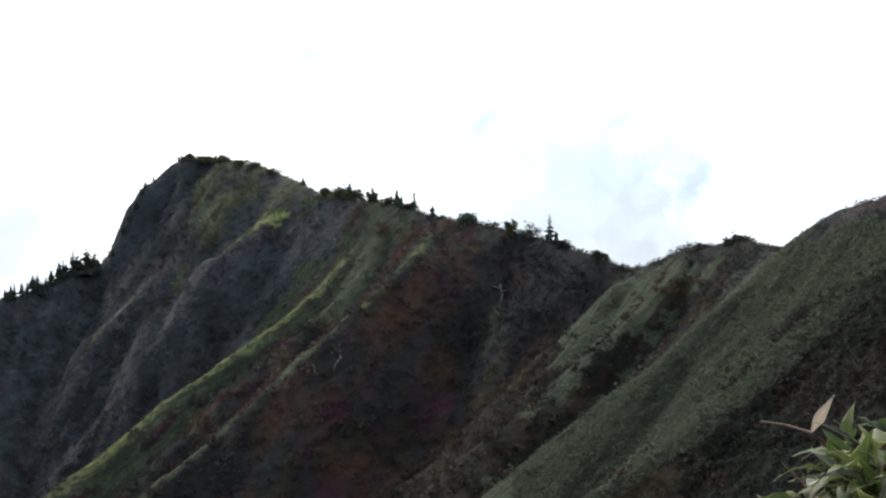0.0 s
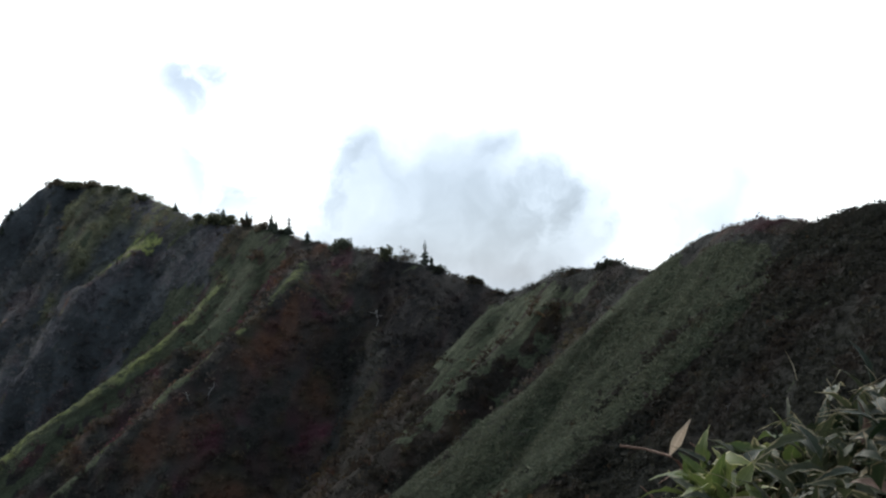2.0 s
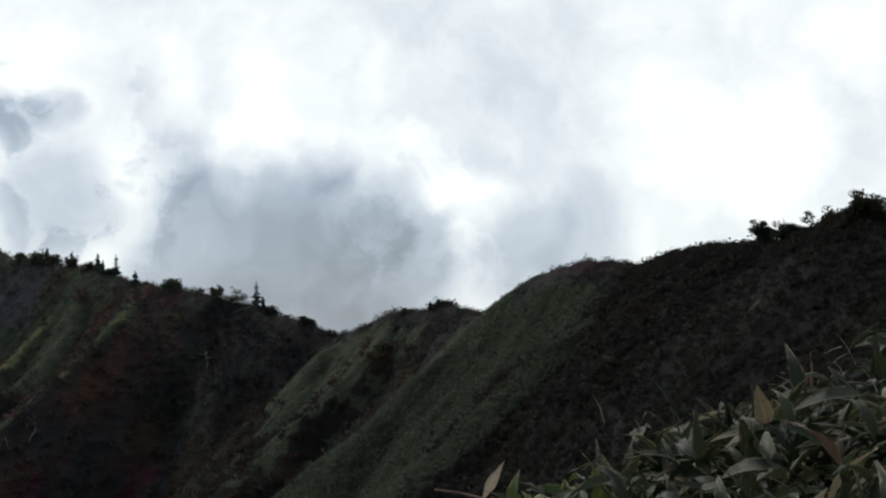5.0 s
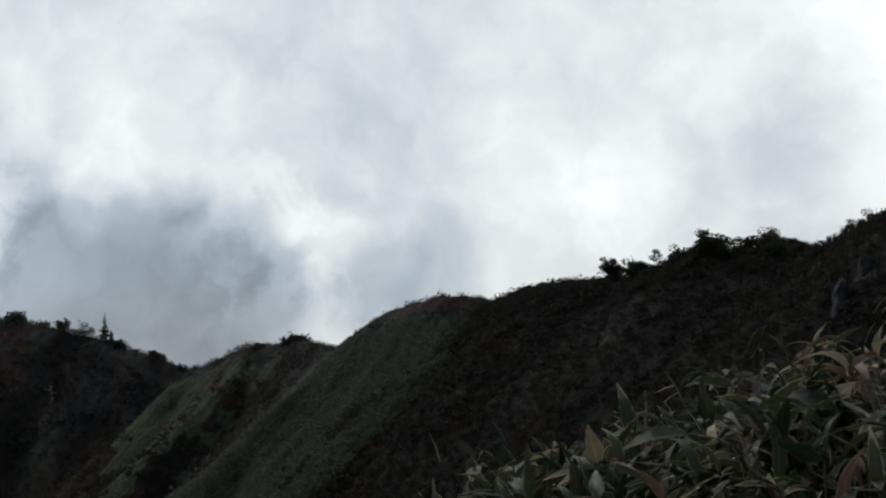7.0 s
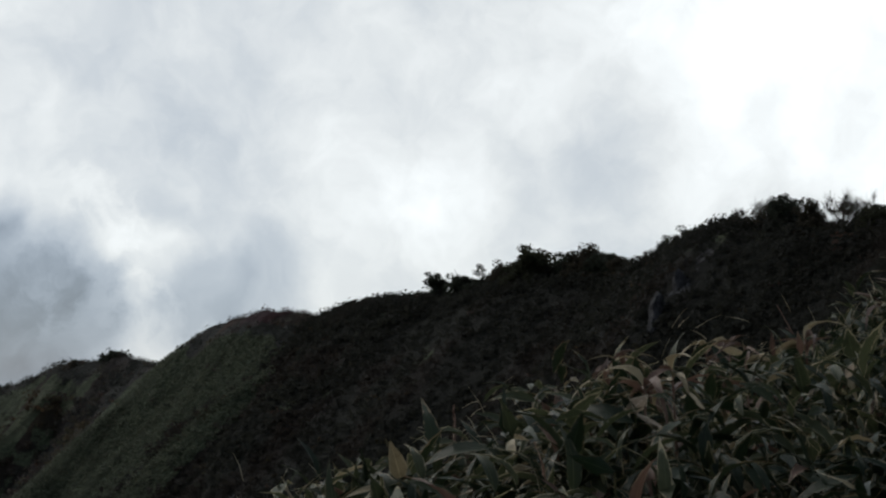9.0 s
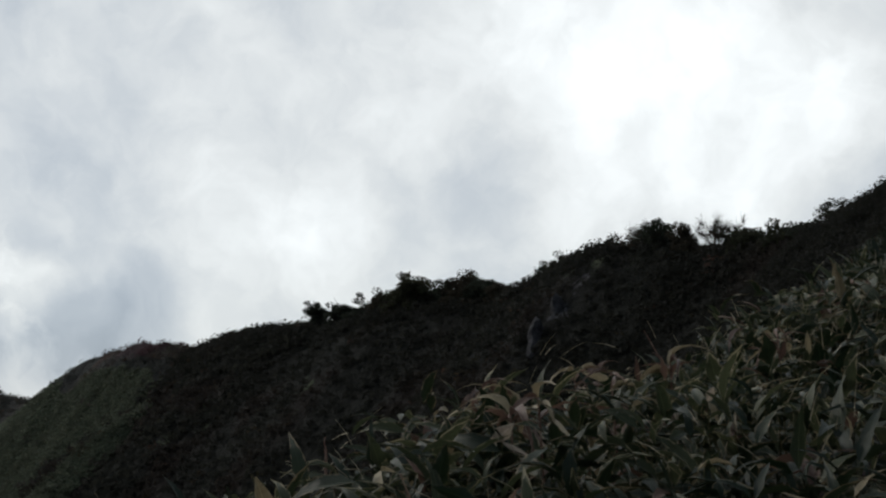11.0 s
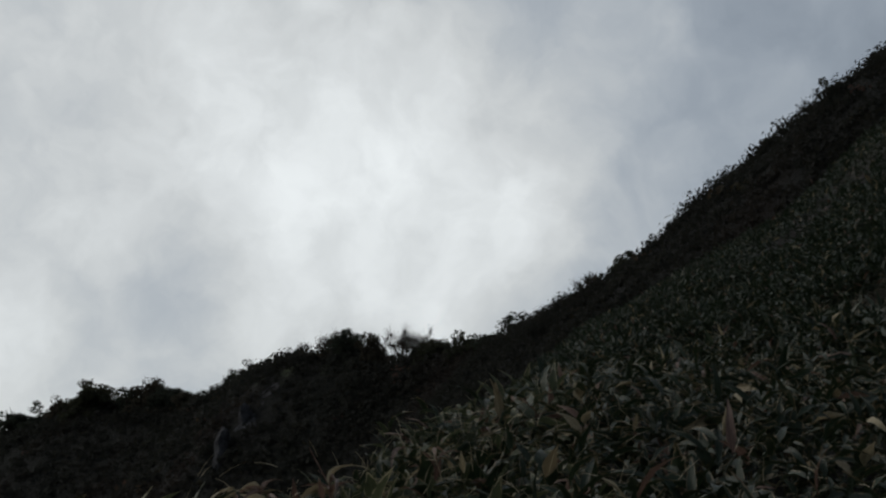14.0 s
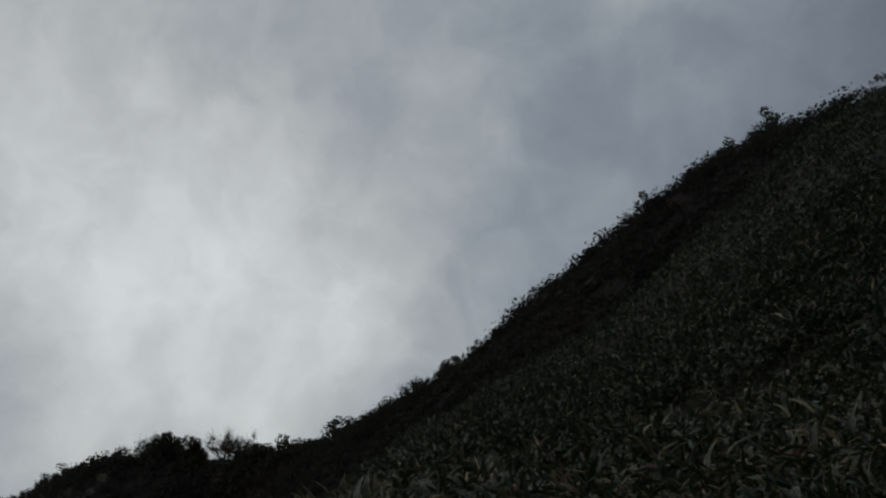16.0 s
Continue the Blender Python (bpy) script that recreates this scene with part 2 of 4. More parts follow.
def lumps(x, y, size, seed=0, octaves=3):
    """Smooth value noise over the plan, -1 to 1."""
    total, amp, norm = 0.0, 1.0, 0.0
    for o in range(octaves):
        u, v = x / size, y / size
        iu, iv = np.floor(u), np.floor(v)
        fu, fv = u - iu, v - iv
        fu, fv = fu * fu * (3 - 2 * fu), fv * fv * (3 - 2 * fv)
        a, b = hashed(iu, iv, seed + o), hashed(iu + 1, iv, seed + o)
        c, d = hashed(iu, iv + 1, seed + o), hashed(iu + 1, iv + 1, seed + o)
        total = total + amp * ((a + (b - a) * fu) * (1 - fv) + (c + (d - c) * fu) * fv)
        norm += amp
        amp, size = amp * 0.5, size * 0.5
    return 2 * total / norm - 1


def fall_line(x, y, width, seed, octaves=3):
    """Noise drawn out along the way that the slopes fall."""
    a = np.interp(y, (230, 480), (0.37, 0.74))
    along, across = -x * np.cos(a) - y * np.sin(a), x * np.sin(a) - y * np.cos(a)
    return lumps(along / 8, across, width, seed, octaves)


# Crests and spurs, as a surveyor would note them: x, y, height above the eye (metres).
CRESTS = {
    "tail": (1.15, [(-260, 430, -60), (-208, 520, -31.7), (-186, 560, -21.4), (-172, 585, -13.6), (-158, 605, -8.4), (-150, 612, -2)]),
    "summit": (2.0, [(-150, 612, -2), (-146, 616, 8), (-141, 619, 17.3), (-138, 625, 30.5), (-127, 632, 42.1), (-118, 629, 43.5), (-100, 617, 41.4)]),
    "peak": (1.15, [(-100, 617, 41.4), (-85, 599, 38.6), (-64, 576, 30.4),
                    (-51, 558, 23.4), (-33, 539, 20.8), (-18, 520, 18.4), (-4, 500, 12.6), (21, 470, 8.1), (38, 448, 2.6),
                    (46, 427, -0.7), (58, 406, -6.0)]),
    "middle": (1.0, [(58, 406, -6.0), (62, 390, -3.6), (69, 369, 1.4), (71, 358, 1.1), (77, 346, 3.1), (82, 330, 1.0),
                     (77, 300, -0.3), (79.5, 279, 5.9), (80.5, 268, 8.8), (85, 251, 11.0), (88, 239, 10.1), (88, 229, 8.8)]),
    "right": (1.0, [(88, 229, 8.8), (89, 212, 10.8), (90, 203, 11.0), (92, 191, 10.5), (93, 180, 10.6), (95, 165, 12.0),
                    (98, 148, 11.3), (97, 142, 11.5), (97, 134, 13.2), (96, 128, 13.7), (94, 120, 15.1), (91, 113, 14.9),
                    (90, 99, 12.8), (89, 88, 11.9), (87, 80, 12.0), (84, 74, 13.2), (82, 67, 14.6), (78, 63, 13.8),
                    (77, 56, 15.6), (75, 49, 17.5), (74, 44, 20.1), (73, 38, 22.4), (72, 33, 24.0), (70, 29, 24.2),
                    (67, 21, 24.2), (66, 5, 27.0), (60, -30, 26.0), (40, -80, 15.0)]),
    "summit_rib": (2.2, [(-116, 627, 41), (-121, 618, 30), (-124, 610, 20), (-121, 600, 9), (-125, 590, -4)]),
    "cliff_spur": (1.3, [(-100, 612, 39.2), (-101, 591, 16.5), (-119, 578, -4.7), (-129, 560, -18.8), (-138, 548, -29.9),
                         (-141, 542, -48.0), (-153, 528, -62.4), (-182, 508, -90.3)]),
    "rocky_spur": (1.2, [(-64, 574, 25.8), (-74, 555, 12.0), (-93, 542, -3.2), (-102, 530, -22.2), (-109, 519, -43.7),
                         (-129, 504, -68.1), (-150, 488, -90.7)]),
    "grassy_spur": (1.0, [(-33, 539, 20.8), (-35, 509, -1.9), (-47, 498, -15.0), (-63, 486, -28.0), (-95, 465, -51.5),
                          (-121, 444, -73.5), (-135, 429, -85.3)]),
    "striped_spur": (1.0, [(-18, 518, 17.3), (-27, 484, -8.0), (-45, 473, -23.8), (-70, 457, -46.2), (-85, 442, -61.6),
                           (-106, 427, -81.3)]),
    "red_spur": (1.05, [(-4, 498, 11.2), (-8, 460, 0.2), (-27, 439, -18.8), (-41, 428, -31.0), (-61, 416, -49.5),
                        (-82, 402, -66.5), (-93, 389, -75.7)]),
    "brown_spur": (0.95, [(69, 368, 1.1), (60, 347, -7.2), (39, 333, -24.1), (21, 324, -38.6), (2, 315, -57.3), (-20, 305, -80)]),
    "back_spur": (0.95, [(62, 389, -4.0), (51, 382, -9.5), (44, 372, -18.8), (33, 363, -30.6), (17, 350, -45.8), (2, 340, -60.4)]),
    "green_spur": (0.9, [(78.5, 277, 5.6), (63, 271, -7.3), (50, 265, -18.1), (35, 260, -33.1), (18, 254, -47.5), (0, 245, -65)]),
    "near_spur": (0.9, [(87, 228, 8.1), (79, 224, 0.7), (73, 222, -2.3), (62, 219, -12.5), (45, 217, -25.7), (28, 213, -36.3),
                        (10, 205, -48), (-10, 195, -65)]),
}
NAMES = list(CRESTS)
# The near hillside, by bearing: where its brow lies (distance, canopy height) and its upper end.
BROW = [(-180, 6.0, -2.2, 40, -30), (-60, 5.0, -2.4, 60, -50), (0, 4.2, -1.35, 60, -50), (10, 4.2, -1.05, 60, -46), (13, 4.3, -0.88, 60, -46), (16, 4.5, -0.66, 60, -42), (18, 4.55, -0.49, 60, -42),
        (20, 4.6, -0.40, 60, -38), (25, 4.8, -0.25, 60, -32), (30, 5.1, -0.09, 60, -26), (35, 5.4, 0.03, 60, -18), (40, 6.0, 0.12, 60, -8),
        (44, 6.6, 0.25, 62, 1.2), (48, 7.5, 0.46, 72, 5.0), (51, 8.0, 0.55, 84, 9.6), (55, 8.4, 0.62, 86, 13.2), (60, 8.8, 0.72, 82, 16.4),
        (63, 9.0, 0.80, 80, 19.8), (65.7, 9.0, 0.87, 78, 22.0), (68, 9.0, 0.95, 76, 24.0), (72, 9.0, 1.1, 72, 25.0), (80, 9.0, 1.4, 66, 26), (95, 8.0, 1.7, 62, 27),
        (130, 7.0, 1.2, 60, 18), (180, 6.0, -2.2, 40, -30)]


def near_hill(x, y):
    r, b = np.hypot(x, y), np.degrees(np.arctan2(x, y))
    keys = np.array(BROW, float)
    d1, z1, d2, z2 = (np.interp(b, keys[:, 0], keys[:, i]) for i in range(1, 5))
    u = np.clip(r / d1, 0, 1)
    canopy = -0.75 + (z1 + 0.75) * (u * u * (3 - 2 * u) * 0.6 + u * 0.4)
    canopy += 0.10 * lumps(x, y, 1.7, 40, 2) * np.clip(r / 3, 0, 1)
    v = np.clip((r - d1) / (d2 - d1), 0, 1)
    up = z1 + (z2 - z1) * np.where(z2 > z1, v ** 1.08, v ** 0.85)
    out = np.where(r < d1, canopy, up + 0.10 * lumps(x, y, 1.7, 40, 2) + 0.5 * lumps(x, y, 11.0, 44, 2) * v)
    return np.where(r > d2, z2 - 0.95 * (r - d2), out) - 0.89 + 0.44 * np.clip((r - 15) / 40, 0, 1)


def survey(x, y):
    """Height of the ground, the crest that it belongs to, and the plan distance to each crest."""
    x, y = np.asarray(x, float), np.asarray(y, float)
    wx, wy = x + 5 * lumps(x, y, 42, 11), y + 5 * lumps(x, y, 42, 12)
    rough = np.clip(np.hypot(x, y) / 260, 0.2, 1)
    heights, gaps = [], []
    for name in NAMES:
        steep, pts = CRESTS[name]
        best = np.full(x.shape, -1e9)
        gap = np.full(x.shape, 1e9)
        for (ax, ay, az), (bx, by, bz) in zip(pts, pts[1:]):
            dx, dy = bx - ax, by - ay
            t = np.clip(((x - ax) * dx + (y - ay) * dy) / (dx * dx + dy * dy), 0, 1)
            d = np.hypot(x - ax - t * dx, y - ay - t * dy)
            h = az - 0.7 + t * (bz - az) - steep * (np.sqrt(d * d + 12.0) - 3.46)
            best, gap = np.maximum(best, h), np.minimum(gap, d)
        # gullies and ribs run down the flanks
        best = best + rough * np.clip(gap / 14, 0, 1) * (2.0 * lumps(x, y, 17, 5) + 3.0 * lumps(wx, wy, 45, 6, 2) + 2.2 * fall_line(wx, wy, 9.0, 51)) + 0.5 * rough * lumps(x, y, 6, 9, 2)
        if name in ("cliff_spur", "rocky_spur", "summit", "summit_rib", "tail"):  # fluted cliffs
            best = best + np.clip(gap / 8, 0, 1) * (8.0 * lumps(x, y / 6, 12, 15) + 3.2 * lumps(x, y / 5, 4.0, 16, 2))
        heights.append(best)
        gaps.append(gap)
    heights.append(near_hill(x, y))
    h = np.array(heights)
    owner = h.argmax(0)
    floor = -120 + 14 * lumps(x, y, 160, 21)
    z = np.maximum(h.max(0), floor)
    owner = np.where(z <= floor, len(NAMES) + 1, owner)
    return z, owner, np.array(gaps)


def cover_of(x, y, z, owner, gaps):
    """What grows: grass, autumn red, bare rock, dry bright grass (each 0 to 1). The last also paints in sunlit spur
    edges.
    """
    i = {n: NAMES.index(n) for n in NAMES}
    n1, n2 = lumps(x, y, 26, 31), 0.5 * lumps(x, y, 9, 32) + 0.9 * fall_line(x, y, 6.0, 61)
    of = lambda *names: np.isin(owner, [i[n] for n in names])
    grass = np.zeros_like(z)
    grass[of("green_spur") & (gaps[i["middle"]] + 4 * n2 > 6)] = 1
    grass[of("middle") & (y < 300) & (gaps[i["middle"]] + 4 * n2 > 7)] = 1
    grass[of("back_spur") & (z + 9 * n2 + 9 * n1 > -26)] = 1
    grass[of("middle") & (y < 306) & (y > 271)] = 1
    grass[of("middle") & (y > 340) & (gaps[i["middle"]] + 4 * n2 > 6)] = 1
    grass[of("brown_spur") & ((gaps[i["brown_spur"]] + 4 * n2 < 2.0) | (gaps[i["back_spur"]] + 4 * n2 < 17)) & (z + 6 * n2 > -26)] = 1
    grass[of("brown_spur") & (grass < 0.5) & (z + 14 * n1 > -42)] = 0.5
    grass[of("green_spur", "middle") & (fall_line(x, y, 5.0, 71) < -0.55)] *= 0.55
    grass[of("near_spur") & ((gaps[i["near_spur"]] + 3 * n2 < 5) | (gaps[i["green_spur"]] + 4 * n2 < 40))] = 1
    grass[of("cliff_spur", "rocky_spur", "peak", "summit") & (x < -30) & (gaps[i["grassy_spur"]] + 6 * n2 < 26) & (z < -4)] = 0.9
    grass[of("grassy_spur") & (gaps[i["grassy_spur"]] + 6 * n2 < 6) & (z < 2)] = 1
    grass[of("grassy_spur", "peak") & (gaps[i["striped_spur"]] + 5 * n2 < 11)] = 0.8
    grass[of("striped_spur", "peak") & (x < -5) & (gaps[i["peak"]] + 4 * n2 > 15) & (gaps[i["red_spur"]] + 7 * n2 < np.where(z > -26, 24, 9))] = 0.9
    grass[of("red_spur") & (gaps[i["red_spur"]] < 2.5) & (n2 > 0.05)] = 0.8
    grass[of("grassy_spur", "striped_spur", "peak") & (x > -52) & (x < 0) & (z > -26) & (gaps[i["peak"]] + 4 * n2 > 12) & (gaps[i["striped_spur"]] + 5 * n2 < 22)] = 0.9
    heath = of("peak", "summit", "rocky_spur") & (x + 7 * n1 > -108) & (x < -48) & (z + 8 * n1 > 14) & (n2 + n1 > 0.32)
    grass[heath] = 0.55
    bright = np.hypot((x + 80) * 0.4, y - 556) + 2.0 * n2 < 6.4
    grass[bright] = 1
    grass[owner == len(NAMES)] = np.interp(np.hypot(x, y) + 1.5 * lumps(x, y, 1.1, 33), (0.8, 5.0), (0.6, 0.1))[owner == len(NAMES)]
    ledge = np.minimum(np.minimum(gaps[i["cliff_spur"]], gaps[i["rocky_spur"]] + 0.5), gaps[i["summit_rib"]] + 0.6)
    # sunlit spur lines and ledge edges painted in with the dry grass
    dry = np.where(of("grassy_spur", "rocky_spur") & (gaps[i["grassy_spur"]] + 4 * n2 < 3.0) & (z < 2), 0.7, 0.0)
    dry = np.where(of("cliff_spur", "rocky_spur", "summit_rib") & (ledge + 2.5 * n2 < 0.9), 0.75, dry)
    grass[of("cliff_spur", "rocky_spur", "summit_rib") & (ledge + 2.5 * n2 < 0.9)] = 0.8
    dry = np.where(bright, 1.0, dry)
    dry = np.where(of("red_spur", "striped_spur") & (gaps[i["red_spur"]] + 4 * n2 < 2.0), 0.45, dry)
    red = np.where(of("red_spur") & (x < 20), np.clip(0.25 + 1.3 * n1 + 1.2 * lumps(x, y, 8, 34, 2) + 0.4 * n2 - np.clip((x + 4) / 25, 0, 1) * 0.9, 0.05, 0.9), 0)
    red = np.where(of("red_spur") & (gaps[i["red_spur"]] < 5), red * 0.3, red)
    red = np.where(of("striped_spur", "grassy_spur"), np.clip(0.22 + 0.9 * n1 + 0.9 * lumps(x, y, 8, 35, 2), 0, 0.7), red)
    red = np.where(of("peak") & (x > -22) & (x < 12), np.clip(0.5 - 0.03 * gaps[i["peak"]] + 1.2 * lumps(x, y, 7, 36, 2), 0, 0.8), red)
    red = np.where(of("near_spur", "brown_spur"), np.clip(n1 * 1.3 - 0.05, 0, 0.8), red)
    red = np.where(of("cliff_spur", "rocky_spur", "summit_rib") & (ledge + 2.5 * n2 < 0.9), 1.0, red)
    rock = np.where(of("rocky_spur", "cliff_spur"), np.clip(0.62 - 0.035 * ledge + 0.7 * n2 + 0.3 * n1, 0, 0.8), 0)
    rock = np.where(of("peak", "summit") & (x < 10), np.clip(0.05 + 0.7 * n2 + 0.4 * ((x > -80) & (x < -32) & (z > -5)), 0, 1), rock)
    rock = np.where(np.hypot(x - 81, y - 113) + 5 * n2 < 3.0, 0.5, rock)
    red = np.where(of("middle") & (y < 262) & (gaps[i["middle"]] < 4), 0.45, red)  # reddish shrubs on the crest
    grass = np.where(owner < len(NAMES), np.clip(grass + 0.7 * lumps(x, y, 3.5, 37, 2), 0, 1), grass)
    return grass, red, rock * (1 - grass), dry


def wood_tint(x, y, owner, red):
    """Leaf and twig colour of the scrub: mixed greens and browns, red and orange groups, firs on the summit; distance
    haze and slope shade are painted in.
    """
    of = lambda *names: np.isin(owner, [NAMES.index(n) for n in names])
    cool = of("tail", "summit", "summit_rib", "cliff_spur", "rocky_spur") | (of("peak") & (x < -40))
    hue = np.clip(0.45 + 0.9 * lumps(x, y, 11, 83, 2) + 0.45 * lumps(x, y, 4, 84, 1), 0, 1)
    hue = np.where(cool | of("right"), hue * 0.6, hue)
    tint = np.stack([np.interp(hue, (0, 0.4, 0.65, 0.85, 1), c) for c in
                     ((0.034, 0.036, 0.046, 0.044, 0.066), (0.038, 0.040, 0.038, 0.047, 0.056), (0.032, 0.034, 0.033, 0.031, 0.034))], -1)
    group = lumps(x, y, 9, 85, 2)[:, None]
    leaf = np.where(group > 0.15, (0.112, 0.060, 0.036), np.where(group > -0.3, (0.084, 0.050, 0.040), (0.094, 0.034, 0.044)))
    some = np.clip(red * 0.8 + 0.5 * red * lumps(x, y, 5, 86, 2), 0, 1)[:, None]
    tint = tint * (1 - some) + leaf * some
    tint = tint * (1 + 0.4 * fall_line(x, y, 8.0, 81) + 0.3 * lumps(x, y, 40, 82))[:, None]
    # summit side lighter and bluer: distance haze put into its tint
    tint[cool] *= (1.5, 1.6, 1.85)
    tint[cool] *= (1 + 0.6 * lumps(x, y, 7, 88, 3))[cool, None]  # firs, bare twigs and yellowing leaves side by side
    dome, flank = of("summit", "summit_rib", "tail") & (x < -112), of("peak", "rocky_spur") & (x > -112) & (x < -50) & (y > 552)
    # dome lifted a little more, haze again
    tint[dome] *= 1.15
    olive = np.clip(0.6 + 1.4 * lumps(x, y, 10, 87, 2), 0, 1)[:, None]
    # all scrub raised and slightly bluer, haze put into the tint
    tint *= (1.37, 1.31, 1.43)
    tint[flank] *= (1 + olive * (1.3, 1.1, 0.2))[flank]
    tint[of("right", "near_spur")] *= (0.52, 0.52, 0.47)  # thicket on shaded slopes, their shade put into its tint
    tint[of("peak") & (x > 20)] *= (0.60, 0.57, 0.66)  # flank and gully scrub darkened: shade put into the colour
    tint[of("back_spur", "brown_spur")] *= (0.66, 0.56, 0.50)  # brown heath
    return tint


def mesh_from(name, verts, faces, mat, smooth=True, tint=None, uv=None):
    """A mesh from arrays; faces all with the same number of corners."""
    me = bpy.data.meshes.new(name)
    verts, faces = np.asarray(verts, np.float32), np.asarray(faces, np.int32)
    me.vertices.add(len(verts))
    me.vertices.foreach_set("co", verts.ravel())
    me.loops.add(faces.size)
    me.loops.foreach_set("vertex_index", faces.ravel())
    me.polygons.add(len(faces))
    me.polygons.foreach_set("loop_start", np.arange(0, faces.size, faces.shape[1], dtype=np.int32))
    me.polygons.foreach_set("use_smooth", np.full(len(faces), smooth))
    if uv is not None:
        me.uv_layers.new(name="UVMap").data.foreach_set("uv", np.asarray(uv, np.float32)[faces.ravel()].ravel())
    me.update(calc_edges=True)
    if tint is not None:
        a = me.color_attributes.new("tint", "FLOAT_COLOR", "POINT")
        rgba = np.ones((len(verts), 4), np.float32)
        rgba[:, :3] = tint
        a.data.foreach_set("color", rgba.ravel())
    me.materials.append(mat)
    return me


def make_ground():
    bearing = np.concatenate([np.arange(-22, 77, 0.19), np.arange(78, 336, 3.0)])
    reach = np.concatenate([np.geomspace(0.004, 40, 120, endpoint=False), np.geomspace(40, 200, 90, endpoint=False), np.geomspace(200, 700, 250, endpoint=False),
                            np.geomspace(700, 4500, 30)])
    b, r = np.meshgrid(np.radians(bearing), reach)
    x, y = (r * np.sin(b)).ravel(), (r * np.cos(b)).ravel()
    z, owner, gaps = survey(x, y)
    z = np.where(np.hypot(x, y) > 900, np.minimum(z, -90 - 0.08 * (np.hypot(x, y) - 900)), z)
    rows, cols = b.shape
    k = np.arange(rows * cols).reshape(rows, cols)
    nxt = np.roll(k, -1, axis=1)
    faces = np.stack([k[:-1], k[1:], nxt[1:], nxt[:-1]], -1).reshape(-1, 4)
    verts = np.column_stack([x, y, z])
    me = mesh_from("ground", verts, faces, MAT_GROUND)
    cover = np.zeros((len(verts), 4), np.float32)
    cover[:] = np.column_stack(cover_of(x, y, z, owner, gaps))
    me.color_attributes.new("cover", "FLOAT_COLOR", "POINT").data.foreach_set("color", cover.ravel())
    wood = np.ones((len(verts), 4), np.float32)
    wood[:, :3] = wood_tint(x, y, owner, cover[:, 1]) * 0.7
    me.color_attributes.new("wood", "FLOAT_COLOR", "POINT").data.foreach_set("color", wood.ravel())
    return tagged(new("ground", me), "steep mountain slopes of dark scrub, bamboo grass and rock", "mountainside", kind="structure")


make_ground()
RNG = np.random.default_rng(7)


def height_at(x, y):
    return float(survey(np.array([x]), np.array([y]))[0][0])


# ---- scrub and grass that nobody could count ----
def turned(n, tilt=0.6):
    """Random rotations: any heading, some lean."""
    a, p, r = RNG.uniform(0, 2 * np.pi, n), RNG.normal(0, tilt, n), RNG.normal(0, tilt, n)
    ca, sa, cp, sp, cr, sr = np.cos(a), np.sin(a), np.cos(p), np.sin(p), np.cos(r), np.sin(r)
    m = np.empty((n, 3, 3))
    m[:, 0] = np.stack([ca * cr - sa * sp * sr, -sa * cp, ca * sr + sa * sp * cr], -1)
    m[:, 1] = np.stack([sa * cr + ca * sp * sr, ca * cp, sa * sr - ca * sp * cr], -1)
    m[:, 2] = np.stack([-cp * sr, sp, cp * cr], -1)
    return m


def scatter_plan(count, near, far, left, right):
    """Random places in a sector of the plan, evenly thick, on ground that faces the valley."""
    r = np.sqrt(RNG.uniform(near ** 2, far ** 2, count))
    b = np.radians(RNG.uniform(left, right, count))
    x, y = r * np.sin(b), r * np.cos(b)
    z, owner, gaps = survey(x, y)
    k = (r + 3) / r
    ahead = survey(x * k, y * k)[0]
    return x, y, z, owner, gaps, (ahead - z) / 3


def cards(centres, size, tint, tilt=0.9, shape=(1.0, 0.7), facing=None):
    """One small bent leaf spray per centre, turned at random or roughly outward."""
    n = len(centres)
    base = np.array([(-0.5, 0, 0), (0, -0.5, 0.12), (0.5, 0, 0), (0, 0.5, 0.12)]) * (shape[0], shape[1], 1)
    if facing is None:
        m = turned(n, tilt)
    else:
        w = facing + RNG.normal(0, 0.33, (n, 3))
        w /= np.linalg.norm(w, axis=1, keepdims=True)
        u = np.cross(w, RNG.normal(0, 1, (n, 3)))
        u /= np.linalg.norm(u, axis=1, keepdims=True)
        m = np.stack([u, np.cross(w, u), w], -1)
    v = np.einsum("nij,kj->nki", m, base) * np.asarray(size).reshape(-1, 1, 1) + centres[:, None]
    f = np.arange(n * 4).reshape(n, 4)
    return v.reshape(-1, 3), f, np.repeat(tint, 4, 0)


